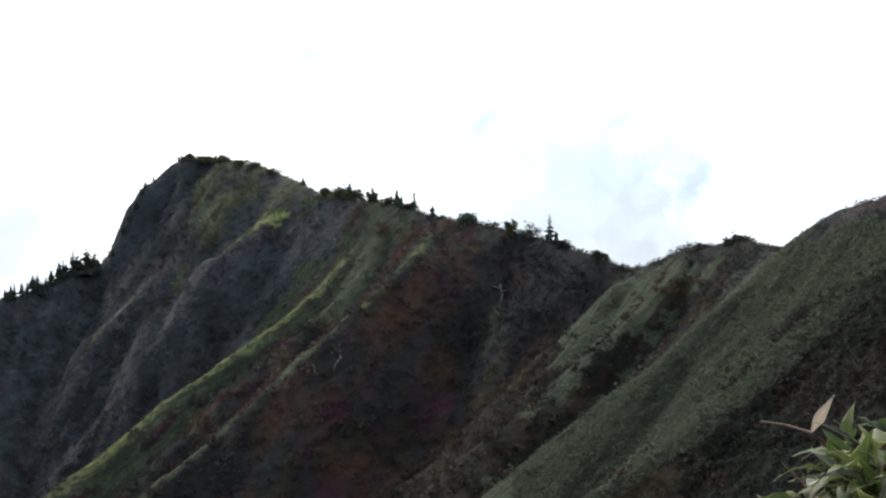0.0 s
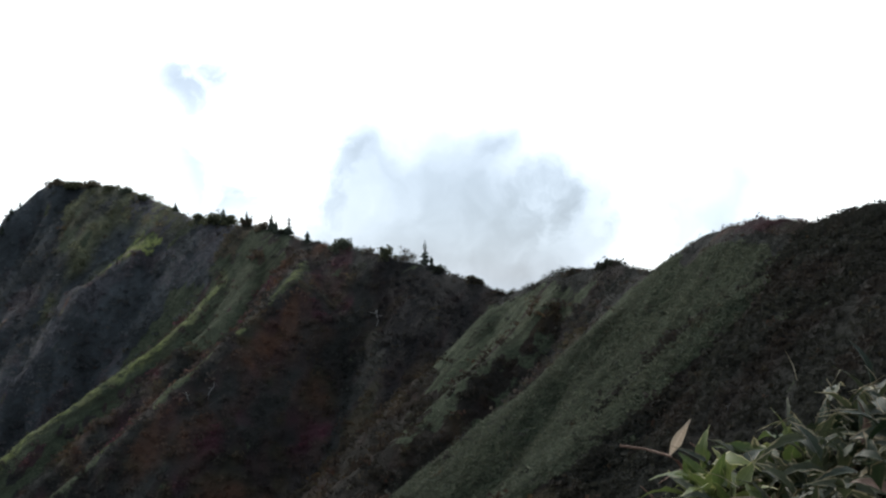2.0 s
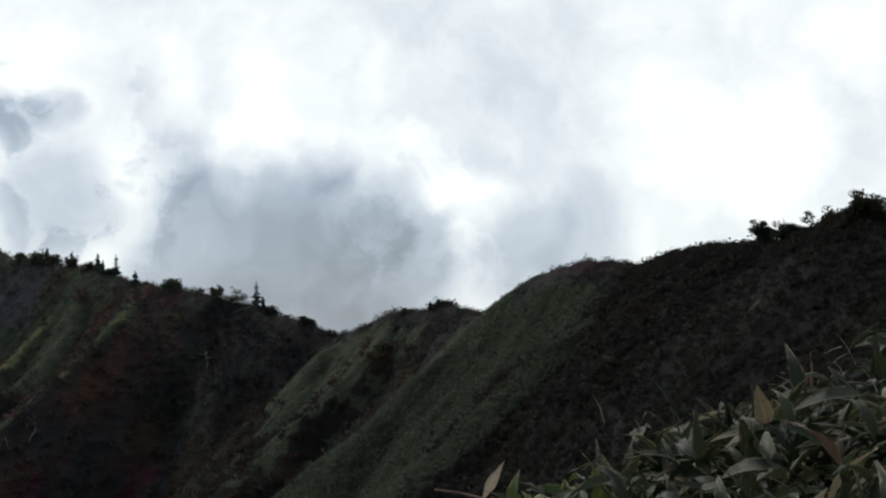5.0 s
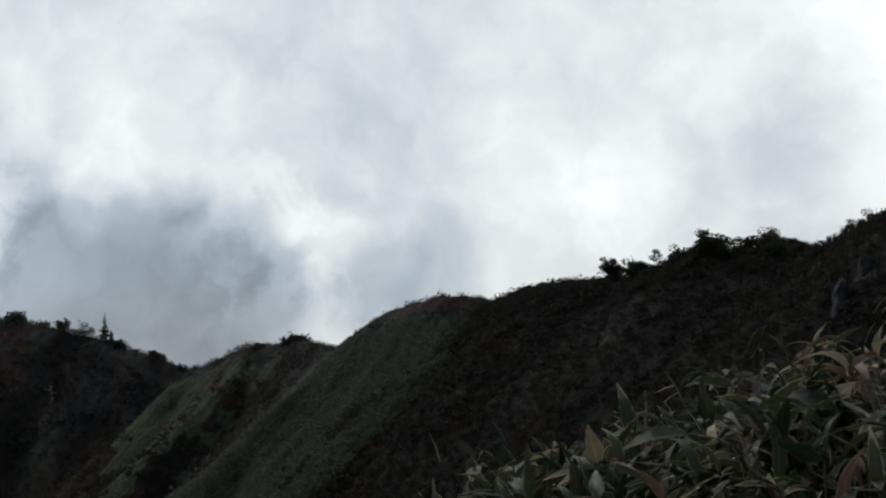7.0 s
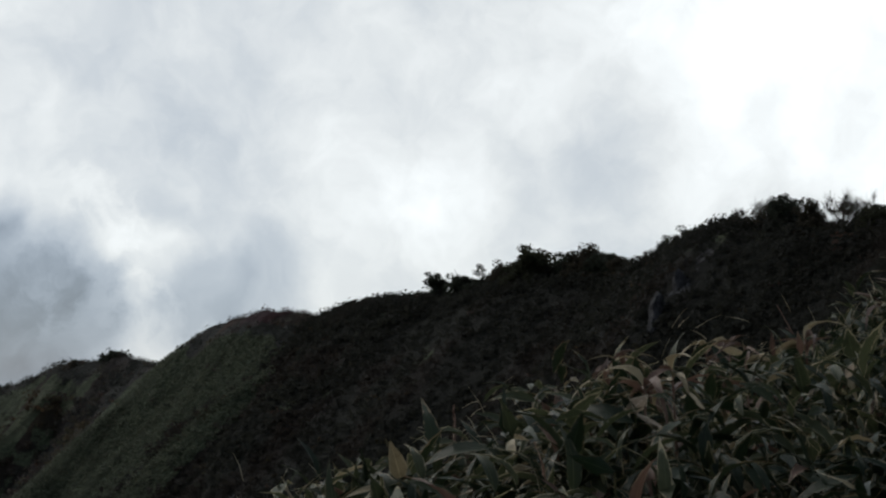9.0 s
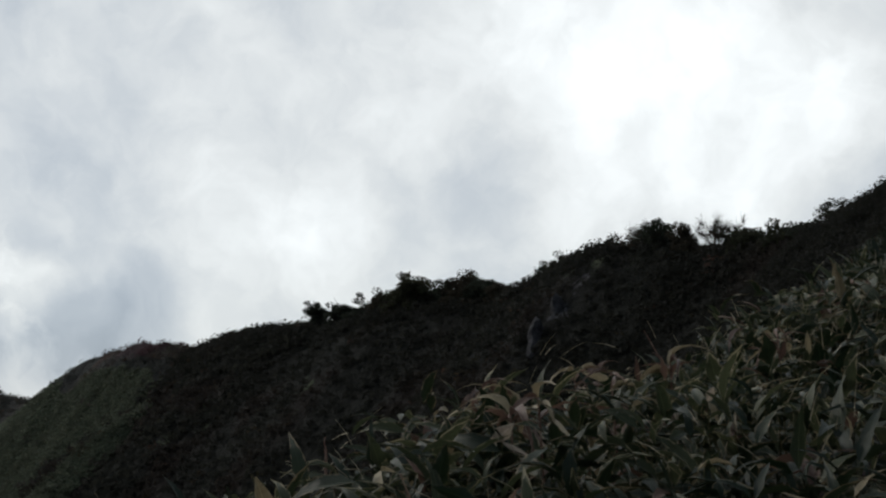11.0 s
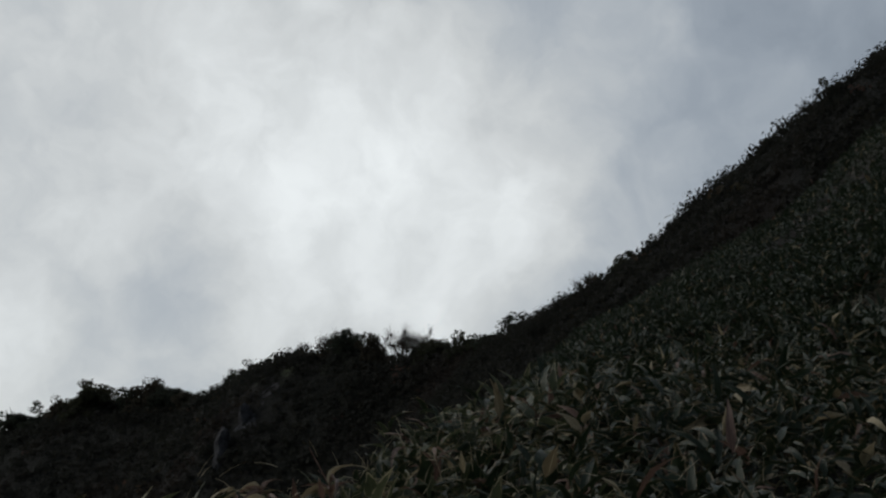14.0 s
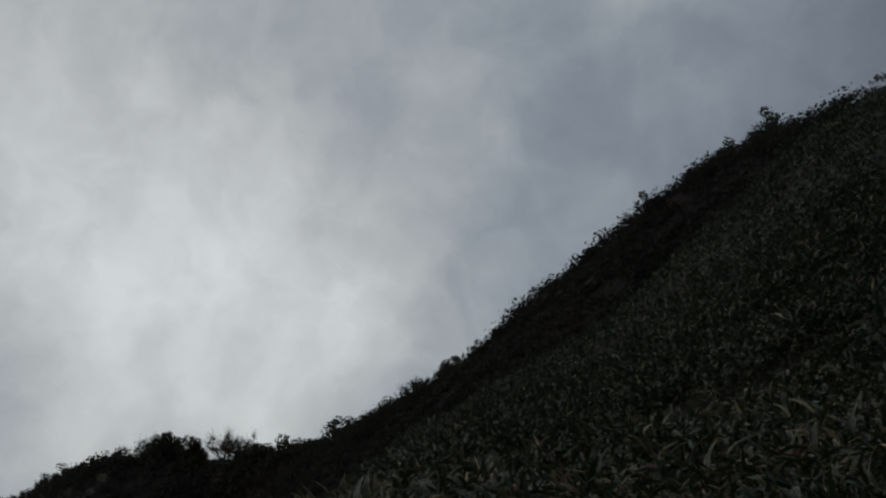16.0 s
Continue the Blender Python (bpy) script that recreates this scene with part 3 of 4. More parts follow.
def make_scrub():
    # nearer slopes get more and finer shrubs
    all_v, all_f, all_t = [], [], []

    def add_sprays(foot, big, tint, sprays, card, rise):
        n = len(foot)
        away = RNG.normal(0, 1, (n, sprays, 3))
        away /= np.linalg.norm(away, axis=2, keepdims=True)
        away[..., 2] = np.abs(away[..., 2])
        c = foot[:, None] + away * (1, 1, rise) * (big[:, None, None] * RNG.uniform(0.3, 1.0, (n, sprays, 1)))
        v, f, t = cards(c.reshape(-1, 3), np.repeat(big * card, sprays) * RNG.uniform(0.6, 1.3, n * sprays),
                        np.repeat(tint, sprays, 0) * RNG.uniform(0.85, 1.2, (n * sprays, 1)), facing=away.reshape(-1, 3))
        all_f.append(f + sum(len(a) for a in all_v))
        all_v.append(v)
        all_t.append(t)

    for count, near, far, left, right, inner, skyline, tip, width, card in ((19000, 60, 130, 28, 72, 14, 44, 0.55, 0.8, 0.36), (26000, 120, 260, 10, 52, 13, 30, 0.6, 1.1, 0.46),
                                                                           (44000, 200, 660, -21, 26, 13, 18, 0.75, 2.3, 0.40)):
        x, y, z, owner, gaps, facing = scatter_plan(count, near, far, left, right)
        grass, red, rock, dry = cover_of(x, y, z, owner, gaps)
        crest = gaps[:5].min(0) < 5
        keep = ((facing > -0.4) | crest) & ((grass + RNG.uniform(-0.3, 0.3, count) < 0.5) | (RNG.uniform(0, 1, count) < 0.02 + 0.16 * (fall_line(x, y, 4.0, 72) > 0.4))) & (rock + RNG.uniform(-0.3, 0.4, count) < 0.55)
        keep &= (owner < len(NAMES)) & (z > -105)
        x, y, z, red, owner = x[keep], y[keep], z[keep], red[keep], owner[keep]
        n = len(x)
        big = np.clip(RNG.lognormal(-0.1, 0.3, n), 0.4, 1.45) * width
        red = np.where(np.isin(owner, [NAMES.index(k) for k in ("cliff_spur", "rocky_spur", "summit_rib")]), 0.1, red)
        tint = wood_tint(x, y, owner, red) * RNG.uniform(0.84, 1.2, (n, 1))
        lone = RNG.uniform(0, 1, n) < np.where(owner == NAMES.index("right"), 0.01, 0.05) + red * 0.15  # single shrubs turned red or yellow
        tint[lone] = tint[lone] * 0.4 + np.array([(0.055, 0.028, 0.020), (0.052, 0.036, 0.020), (0.040, 0.034, 0.018)])[RNG.integers(0, 3, lone.sum())]
        big = np.where((owner == NAMES.index("middle")) & (y < 310) & (y > 225), big * 0.68, big)  # clipped low by the wind
        fine = crest[keep]
        big = np.where(fine, big * {60: 1.2, 120: 1.4, 200: 0.7}[near], big)
        add_sprays(np.stack([x, y, z], -1)[~fine], big[~fine], tint[~fine], inner, card, 0.65)
        add_sprays(np.stack([x, y, z], -1)[fine], big[fine], tint[fine], skyline, card * tip, 0.85)

    me = mesh_from("scrub", np.vstack(all_v), np.vstack(all_f), MAT_TINT, smooth=False, tint=np.vstack(all_t))
    tagged(new("scrub", me), "dense dark autumn scrub with red and brown leaves on the slopes", "shrubs", kind="stuff")


make_scrub()


def make_far_grass():
    both = [scatter_plan(130000, 190, 560, -21, 26), scatter_plan(60000, 205, 300, 3, 22)]
    x, y, z, owner, facing = (np.concatenate([s[k] for s in both]) for k in (0, 1, 2, 3, 5))
    gaps = np.concatenate([s[4] for s in both], axis=1)
    grass, red, rock, dry = cover_of(x, y, z, owner, gaps)
    keep = (grass > 0.4) & (facing > -0.2) & (owner < len(NAMES)) & (z > -105)
    x, y, z, dry, red = x[keep], y[keep], z[keep], dry[keep], red[keep]
    n = len(x)
    tint = np.where(RNG.uniform(0, 1, (n, 1)) < 0.25, (0.120, 0.128, 0.092), (0.089, 0.106, 0.075)) * np.clip(RNG.lognormal(-0.02, 0.2, (n, 1)), 0.5, 1.7)
    tint *= (1 + 0.5 * fall_line(x, y, 3.0, 91) + 0.25 * lumps(x, y, 12, 92))[:, None]
    tint = tint * (1 - dry[:, None]) + np.where(red[:, None] > 0.9, (0.22, 0.19, 0.155), (0.22, 0.25, 0.085)) * (dry * np.where(dry > 0.95, 1.7, 1.0))[:, None]
    c = np.stack([x, y, z], -1)
    v, f, t = [], [], []
    for i in range(3):
        a, b, d = cards(c + RNG.normal(0, 0.4, (n, 3)) * (1, 1, 0.2) + (0, 0, 0.15), RNG.uniform(0.26, 0.58, n), tint, 0.4)
        v.append(a), f.append(b + i * 4 * n), t.append(d)
    me = mesh_from("grass_tufts", np.vstack(v), np.vstack(f), MAT_TINT, smooth=False, tint=np.vstack(t))
    tagged(new("grass_tufts", me), "short green bamboo grass covering the distant spurs", "grass", kind="stuff")


make_far_grass()


# ---- bamboo grass on the near hillside ----
def leaf_arrays(length, width, droop, fold, steps=8, twist=0.0):
    """A lance-shaped leaf along +y from the origin, folded along its midrib and drooping."""
    if steps == 1:  # far off: one bent kite
        w = width * 0.5
        v = np.array([(0, 0, 0), (w, length * 0.45, w * fold), (0, length, -length * droop * 0.5), (-w, length * 0.45, w * fold)])
        return v, np.array([(0, 1, 2, 3)]), np.array([(0.5, 0), (1, 0.45), (0.5, 1), (0, 0.45)])
    s = np.linspace(0, 1, steps + 1)
    half = width * 0.55 * np.where(s < 0.35, (0.02 + s / 0.35 * 0.98) ** 0.65, np.clip((1 - s) / 0.65, 0, 1) ** 0.9)
    half[-1] = 0.0008
    torn = np.random.default_rng(int(length * 1e4 + width * 1e5))
    a = -droop * s * s
    yy, zz = length * s * np.cos(a * 0.6), length * s * np.sin(a)
    v, uv = [], []
    for side in (-1, 0, 1):
        dx, dz = side * half * torn.uniform(0.8, 1.08, steps + 1), abs(side) * half * fold + abs(side) * torn.normal(0, 0.06, steps + 1) * width
        ct, st = np.cos(twist * s), np.sin(twist * s)
        v.append(np.column_stack([dx * ct - dz * st, yy, zz + dx * st + dz * ct]))
        uv.append(np.column_stack([np.full_like(s, 0.5 + side * 0.5), s]))
    m = steps + 1
    f = [(k * m + i, k * m + i + 1, (k + 1) * m + i + 1, (k + 1) * m + i) for k in (0, 1) for i in range(steps)]
    return np.vstack(v), np.array(f), np.vstack(uv)


def tube(points, radii, sides=6):
    """A round, tapering stem through the points."""
    points = [Vector(p) for p in points]
    v, f = [], []
    for i, p in enumerate(points):
        d = (points[min(i + 1, len(points) - 1)] - points[max(i - 1, 0)]).normalized()
        u = d.orthogonal().normalized()
        w = d.cross(u)
        for j in range(sides):
            a = 2 * math.pi * j / sides
            v.append(p + (u * math.cos(a) + w * math.sin(a)) * radii[i])
    for i in range(len(points) - 1):
        for j in range(sides):
            k = (j + 1) % sides
            f.append((i * sides + j, i * sides + k, (i + 1) * sides + k, (i + 1) * sides + j))
    return np.array([tuple(p) for p in v]), np.array(f)


def part(name, me, parent, matrix=None, label=""):
    ob = new(name, me)
    ob.parent = parent
    if matrix is not None:
        ob.matrix_basis = matrix
    return tagged(ob, label)


LEAVES = []
for shape in ((0.170, 0.078, 0.25, 0.25, 9, 0.3), (0.150, 0.070, 0.55, 0.35, 9, -0.4), (0.190, 0.074, 0.15, 0.25, 9, 0.5),
              (0.130, 0.066, 0.35, 0.5, 9, -0.3), (0.170, 0.056, 0.2, 0.9, 9, 0.9), (0.145, 0.076, -0.15, 0.3, 9, 0.2)):
    v, f, uv = leaf_arrays(*shape)
    LEAVES.append((v, f, uv))
LEAF_MESH = {m.name: [mesh_from("leaf", v, f, m, uv=uv) for v, f, uv in LEAVES] for m in (MAT_LEAF, MAT_DRY, MAT_RUST, MAT_LIT_LEAF, MAT_YOUNG)}


def leaf_fan(rng, height, count):
    """Poses of the leaves of one plant: a loose fan round the top of the culm and a few lower down."""
    out = []
    for i in range(count):
        up = rng.uniform(0.78, 1.0) if i < count * 0.75 else rng.uniform(0.45, 0.8)
        heading_ = rng.uniform(0, 2 * math.pi)
        rise = math.radians(rng.gauss(36, 24) if up > 0.9 else rng.gauss(8, 24))
        m = Matrix.Translation((0, 0, height * up)) @ Matrix.Rotation(heading_, 4, "Z") @ Matrix.Rotation(rise, 4, "X")
        m = m @ Matrix.Translation((0, 0.03, 0)) @ Matrix.Rotation(rng.gauss(0, 0.3), 4, "Y")
        out.append(m @ Matrix.Scale(rng.uniform(0.5, 1.05), 4))
    return out


def bamboo_plant(rng, kind):
    height = rng.uniform(0.68, 0.95)
    base = new("bamboo_grass_plant")
    v, f = tube([(0, 0, -0.1), (0.01, 0.0, height * 0.5), (0.0, 0.012, height)], (0.0045, 0.004, 0.0022), 5)
    part("culm", mesh_from("culm", v, f, MAT_CULM), base)
    for m in leaf_fan(rng, height, rng.randint(10, 13)):
        roll = rng.random()
        mat = MAT_DRY if roll < kind[0] else MAT_RUST if roll < kind[0] + kind[1] else kind[2]
        part("leaf", LEAF_MESH[mat.name][rng.randrange(6)], base, m)
    return base


def on_canopy(bearing, distance):
    b = radians(bearing)
    x, y = distance * math.sin(b), distance * math.cos(b)
    return x, y, height_at(x, y)


def make_near_plants():
    rng = random.Random(11)
    kinds = [("green bamboo grass plant with broad drooping leaves and pale margins", (0.07, 0.04, MAT_LEAF)),
             ("green bamboo grass plant with several withered straw-coloured leaves", (0.13, 0.06, MAT_LEAF)),
             ("bamboo grass plant with rusty brown autumn leaves", (0.12, 0.40, MAT_LEAF)),
             ("olive-green bamboo grass plant with pale yellow leaf margins", (0.10, 0.06, MAT_LIT_LEAF)),
             ("bright yellow-green young bamboo grass plant with yellow leaf margins", (0.12, 0.04, MAT_YOUNG))]
    made = []
    for k in (0, 0, 0, 0, 0, 1, 1, 2, 3, 3, 3, 4, 4):
        ob = bamboo_plant(rng, kinds[k][1])
        made.append(tagged(ob, kinds[k][0], "bamboo grass", "bamboo grass beside the path"))
    used = set()
    for n in range(345):
        young = n >= 260  # young plants on the brow beside the drop
        b = rng.uniform(14.9, 22.5) if young else rng.uniform(14.5, 74)
        x, y, z = on_canopy(b, rng.uniform(4.1, 4.75) if young else math.sqrt(rng.uniform((4.0 if b > 19 else 4.4) ** 2, (7.4 if b > 19 else 5.2) ** 2)))
        # lit leaf copy towards the left brow, shaded copy further right
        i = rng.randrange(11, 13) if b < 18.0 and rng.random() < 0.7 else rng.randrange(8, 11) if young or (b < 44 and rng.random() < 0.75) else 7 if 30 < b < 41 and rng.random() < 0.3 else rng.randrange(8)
        m = pose(x, y, z, rng.uniform(-14, 14), rng.uniform(-14, 14), rng.uniform(0, 360))
        if i in used:
            copy_thing(made[i], m)
        else:
            made[i].matrix_basis = m
            used.add(i)


def many_leaves(name, plants, label, detail, leaves, size=1.0, height=0.9, dead=0.06, green=None, wide=1.0):
    """A stand of bamboo grass as one object: plants is an array of x, y, z."""
    rng = np.random.default_rng(5)
    n = len(plants) * leaves
    src = [leaf_arrays(a, w * wide, d, e, steps=detail, twist=0.6) for a, w, d, e in ((0.175, 0.040, 0.3, 0.4), (0.15, 0.033, 0.7, 0.7))]
    plants = plants + np.column_stack([np.zeros((len(plants), 2)), (0.28 if detail == 1 else 0.16) * lumps(plants[:, 0], plants[:, 1], 1.3, 150, 2)])
    at = np.repeat(plants, leaves, 0)
    up = rng.uniform(0.45, 1.05, n) ** 0.6
    at = at + np.column_stack([rng.normal(0, 0.09, n), rng.normal(0, 0.09, n), up * height])
    a, rise, roll = rng.uniform(0, 2 * np.pi, n), np.radians(rng.normal(28, 30, n)), rng.normal(0, 0.5, n)
    ca, sa, cr, sr, cw, sw = np.cos(a), np.sin(a), np.cos(rise), np.sin(rise), np.cos(roll), np.sin(roll)
    zero = np.zeros(n)
    rz = np.stack([np.stack([ca, -sa, zero], -1), np.stack([sa, ca, zero], -1), np.stack([zero, zero, zero + 1], -1)], 1)
    rx = np.stack([np.stack([zero + 1, zero, zero], -1), np.stack([zero, cr, -sr], -1), np.stack([zero, sr, cr], -1)], 1)
    ry = np.stack([np.stack([cw, zero, sw], -1), np.stack([zero, zero + 1, zero], -1), np.stack([-sw, zero, cw], -1)], 1)
    turn = rz @ rx @ ry
    kind = rng.uniform(0, 1, n)
    scale = size * rng.uniform(0.45, 1.15, n)
    vs, fs, us, ms, base = [], [], [], [], 0
    for j, (v, f, uv) in enumerate(src):
        for mi, (lo, hi) in enumerate(((0, 0.5), (0.5, 1 - dead), (1 - dead, 1 - dead * 0.45), (1 - dead * 0.45, 1.01))):
            pick = np.where((np.arange(n) % 2 == j) & (kind >= lo) & (kind < hi))[0]
            w = np.einsum("nij,kj->nki", turn[pick], v) * scale[pick, None, None] + at[pick, None]
            vs.append(w.reshape(-1, 3))
            fs.append((f[None] + (np.arange(len(pick)) * len(v))[:, None, None] + base).reshape(-1, 4))
            us.append(np.tile(uv, (len(pick), 1)))
            ms.append(np.full(len(pick) * len(f), mi, np.int32))
            base += len(pick) * len(v)
    me = mesh_from(name, np.vstack(vs), np.vstack(fs), green or MAT_LEAF, uv=np.vstack(us))
    for m in (MAT_LEAF, MAT_DRY, MAT_RUST):
        me.materials.append(m)
    me.polygons.foreach_set("material_index", np.concatenate(ms))
    return tagged(new(name, me), label, "bamboo grass", kind="stuff")


def sector(count, near, far, left, right, rng, gaps_at=-2.0):
    r = np.sqrt(rng.uniform(near ** 2, far ** 2, count))
    b = np.radians(rng.uniform(left, right, count))
    x, y = r * np.sin(b), r * np.cos(b)
    z, owner, gaps = survey(x, y)
    k = (owner == len(NAMES)) & (lumps(x, y, 1.6, 140, 2) + 0.5 * lumps(x, y, 6.0, 141, 2) > gaps_at)  # uneven, with gaps
    return np.column_stack([x, y, z])[k]


make_near_plants()
_rng = np.random.default_rng(3)
# brow stand mixes in the lit leaf colour, hillside stands keep the shaded one
many_leaves("bamboo_grass", np.vstack([sector(1700, 3.9, 12, 17, 50, _rng), sector(260, 4.2, 5.4, 15, 24, _rng), sector(170, 3.1, 4.3, 22, 33, _rng)]) - (0, 0, 0.06), "olive-green bamboo grass with dry brown tips along the brow", 4, 11, green=MAT_LIT_LEAF, wide=1.25)
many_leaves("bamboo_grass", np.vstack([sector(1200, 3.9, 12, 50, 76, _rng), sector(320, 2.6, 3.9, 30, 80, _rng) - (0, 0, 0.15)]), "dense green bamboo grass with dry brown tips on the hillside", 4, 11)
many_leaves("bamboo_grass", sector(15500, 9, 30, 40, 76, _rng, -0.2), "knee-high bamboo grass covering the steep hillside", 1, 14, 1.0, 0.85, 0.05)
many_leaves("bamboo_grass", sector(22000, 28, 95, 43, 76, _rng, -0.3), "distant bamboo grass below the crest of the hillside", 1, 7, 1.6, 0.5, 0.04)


def make_stems_and_glints():
    """Thin broken stems and leaf ribs among the leaves; many are pale slivers standing in for glints."""
    rng = np.random.default_rng(17)
    feet = sector(5200, 3.6, 14, 16, 75, rng)
    n = len(feet)
    base = feet + np.column_stack([rng.normal(0, 0.05, n), rng.normal(0, 0.05, n), rng.uniform(0.7, 1.0, n)])
    a, rise, length = rng.uniform(0, 2 * np.pi, n), np.radians(rng.uniform(-15, 80, n)), rng.uniform(0.03, 0.11, n)
    way = np.column_stack([np.cos(a) * np.cos(rise), np.sin(a) * np.cos(rise), np.sin(rise)])
    side = np.cross(way, (0.3, 0.2, 1.0))
    side /= np.linalg.norm(side, axis=1, keepdims=True)
    over = np.cross(way, side)
    rings = []
    for u, r in ((0, 0.0014), (0.5, 0.0012), (1.0, 0.0006)):
        mid = base + way * (length * u)[:, None] + over * (0.25 * length * u * u)[:, None]
        for k in range(3):
            t = 2 * np.pi * k / 3
            rings.append(mid + (side * np.cos(t) + over * np.sin(t)) * r)
    v = np.stack(rings, 1).reshape(-1, 3)
    f = np.array([(j * 3 + k, j * 3 + (k + 1) % 3, j * 3 + 3 + (k + 1) % 3, j * 3 + 3 + k) for j in (0, 1) for k in range(3)])
    f = (f[None] + (np.arange(n) * 9)[:, None, None]).reshape(-1, 4)
    tagged(new("dry_stems", mesh_from("dry_stems", v, f, MAT_STRAW)), "thin straw-coloured broken stems and painted glints among the bamboo leaves", "dry stems", kind="stuff")


make_stems_and_glints()


# ---- trees on the crests ----
def blob_leaves(centres, radii, per):
    """Places and outward ways of the leaf sprays round several clump centres."""
    c = np.repeat(np.array(centres), per, 0)
    r = np.repeat(np.array(radii), per)
    d = RNG.normal(0, 1, (len(c), 3))
    d /= np.linalg.norm(d, axis=1, keepdims=True)
    return c + d * (r * RNG.uniform(0.55, 1.0, len(c)))[:, None] * (1, 1, 0.75), d


def fir(height, rng, label):
    base = new("fir_tree")
    r = height * 0.022
    lean = rng.uniform(-0.02, 0.02)
    v, f = tube([(0, 0, -0.4), (lean * height * 0.5, 0, height * 0.5), (lean * height, 0, height)], (r, r * 0.6, 0.02), 6)
    part("trunk", mesh_from("trunk", v, f, MAT_BARK), base)
    vs, fs, n = [], [], 0
    tiers = 18
    wide = rng.uniform(0.24, 0.44)
    for i in range(tiers):
        u = i / (tiers - 1)
        z = height * (0.05 + 0.93 * u)
        reach = height * wide * (1 - u) ** 0.8 * rng.uniform(0.45, 1.3) + 0.1
        for j in range(12 if u < 0.7 else 8):
            a = rng.uniform(0, 2 * math.pi)
            if rng.random() < 0.12:
                continue
            q = reach * rng.uniform(0.6, 1.15)
            d = Vector((math.cos(a), math.sin(a), 0))
            w = Vector((-d.y, d.x, 0)) * q * 0.36
            p0 = Vector((lean * z, 0, z))
            p1 = p0 + d * q * 0.55 + Vector((0, 0, -0.05 * q))
            p2 = p0 + d * q + Vector((0, 0, -0.22 * q + 0.1 * q * rng.random()))
            up = Vector((0, 0, 0.16 * q + 0.08))
            vs += [p0 + up * 0.3, p1 + w - up, p2, p1 - w - up, p1 + up]
            fs += [(n, n + 1, n + 4), (n + 1, n + 2, n + 4), (n + 2, n + 3, n + 4), (n + 3, n, n + 4)]
            n += 5
    part("crown", mesh_from("crown", np.array([tuple(p) for p in vs]), np.array(fs), MAT_NEEDLE, smooth=False), base)
    return tagged(base, label, "fir tree", "firs along the crest")


def broadleaf(height, spread, rng, label, thin=False, tint=(0.040, 0.044, 0.022), far=False):
    """A wind-shaped ridge tree: several limbs from low down, uneven clumps of sprays with gaps."""
    base = new("tree")
    fork = height * 0.25
    v, f = tube([(0, 0, -0.5), (0.03 * height, 0, fork * 0.6), (0.02 * height, 0.02 * height, fork)], (height * 0.035, height * 0.03, height * 0.026), 6)
    trunk = part("trunk", mesh_from("trunk", v, f, MAT_BARK), base)
    tips = []
    for i in range(rng.randint(9, 11)):
        a = rng.uniform(0, 2 * math.pi)
        out = spread * 0.5 * rng.uniform(0.15, 0.85)
        tip = Vector((math.cos(a) * out, math.sin(a) * out, height * (rng.uniform(0.42, 0.98) - 0.25 * (2 * out / spread) ** 2)))
        mid = Vector((tip.x * 0.45, tip.y * 0.45, fork * 0.7 + (tip.z - fork * 0.7) * 0.55))
        tv, tf = tube([(0.02 * height, 0.02 * height, fork * 0.7), mid, tip], (height * 0.02, height * 0.012, height * 0.004), 5)
        part("limb", mesh_from("limb", tv, tf, MAT_BARK), trunk)
        for k in range(5):
            t = rng.uniform(-0.2, 1.05)
            tips.append(mid.lerp(tip, t) + Vector((rng.gauss(0, 0.09), rng.gauss(0, 0.09), rng.gauss(0, 0.04))) * spread)
    if thin:
        tv, tf, m = [], [], 0
        for k in range(110 if far else 420):  # bare twigs, fanned upward
            p = tips[rng.randrange(len(tips))]
            way = Vector((rng.gauss(p.x / spread, 0.5), rng.gauss(p.y / spread, 0.5), rng.uniform(0.25, 1.0))).normalized() * height * rng.uniform(0.1, 0.3)
            bend = Vector((rng.gauss(0, 0.1), rng.gauss(0, 0.1), 0.05)) * height * 0.3
            a, b = tube([p, p + way * 0.5 + bend * 0.4, p + way + bend], [q * (1.5 if far else 1.0) for q in (0.024, 0.017, 0.008)], 3)
            tv.append(a), tf.append(b + m)
            m += len(a)
        part("twig_spray", mesh_from("twig_spray", np.vstack(tv), np.vstack(tf), MAT_BARK), base)
    for k in range(10 if thin else 26):  # low sprays hide the foot
        a, q = rng.uniform(0, 2 * math.pi), spread * 0.5 * rng.uniform(0.2, 1.0)
        tips.append(Vector((math.cos(a) * q, math.sin(a) * q, height * rng.uniform(-0.1, 0.5) * (1.25 - 2 * q / spread * 0.7))))
    per = 12 if thin and far else 34 if thin else 15 if far else 70
    c, out_ways = blob_leaves([tuple(p) for p in tips], [spread * rng.uniform(*((0.08, 0.16) if far else (0.1, 0.19))) for _ in tips], per)
    size = RNG.uniform(0.6, 1.3, len(c)) * spread * (0.05 if thin and far else 0.03 if thin else 0.085 if far else 0.058)
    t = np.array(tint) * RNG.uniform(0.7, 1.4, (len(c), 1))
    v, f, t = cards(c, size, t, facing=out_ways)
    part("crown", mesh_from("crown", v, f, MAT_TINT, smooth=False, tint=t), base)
    return tagged(base, label, "tree")


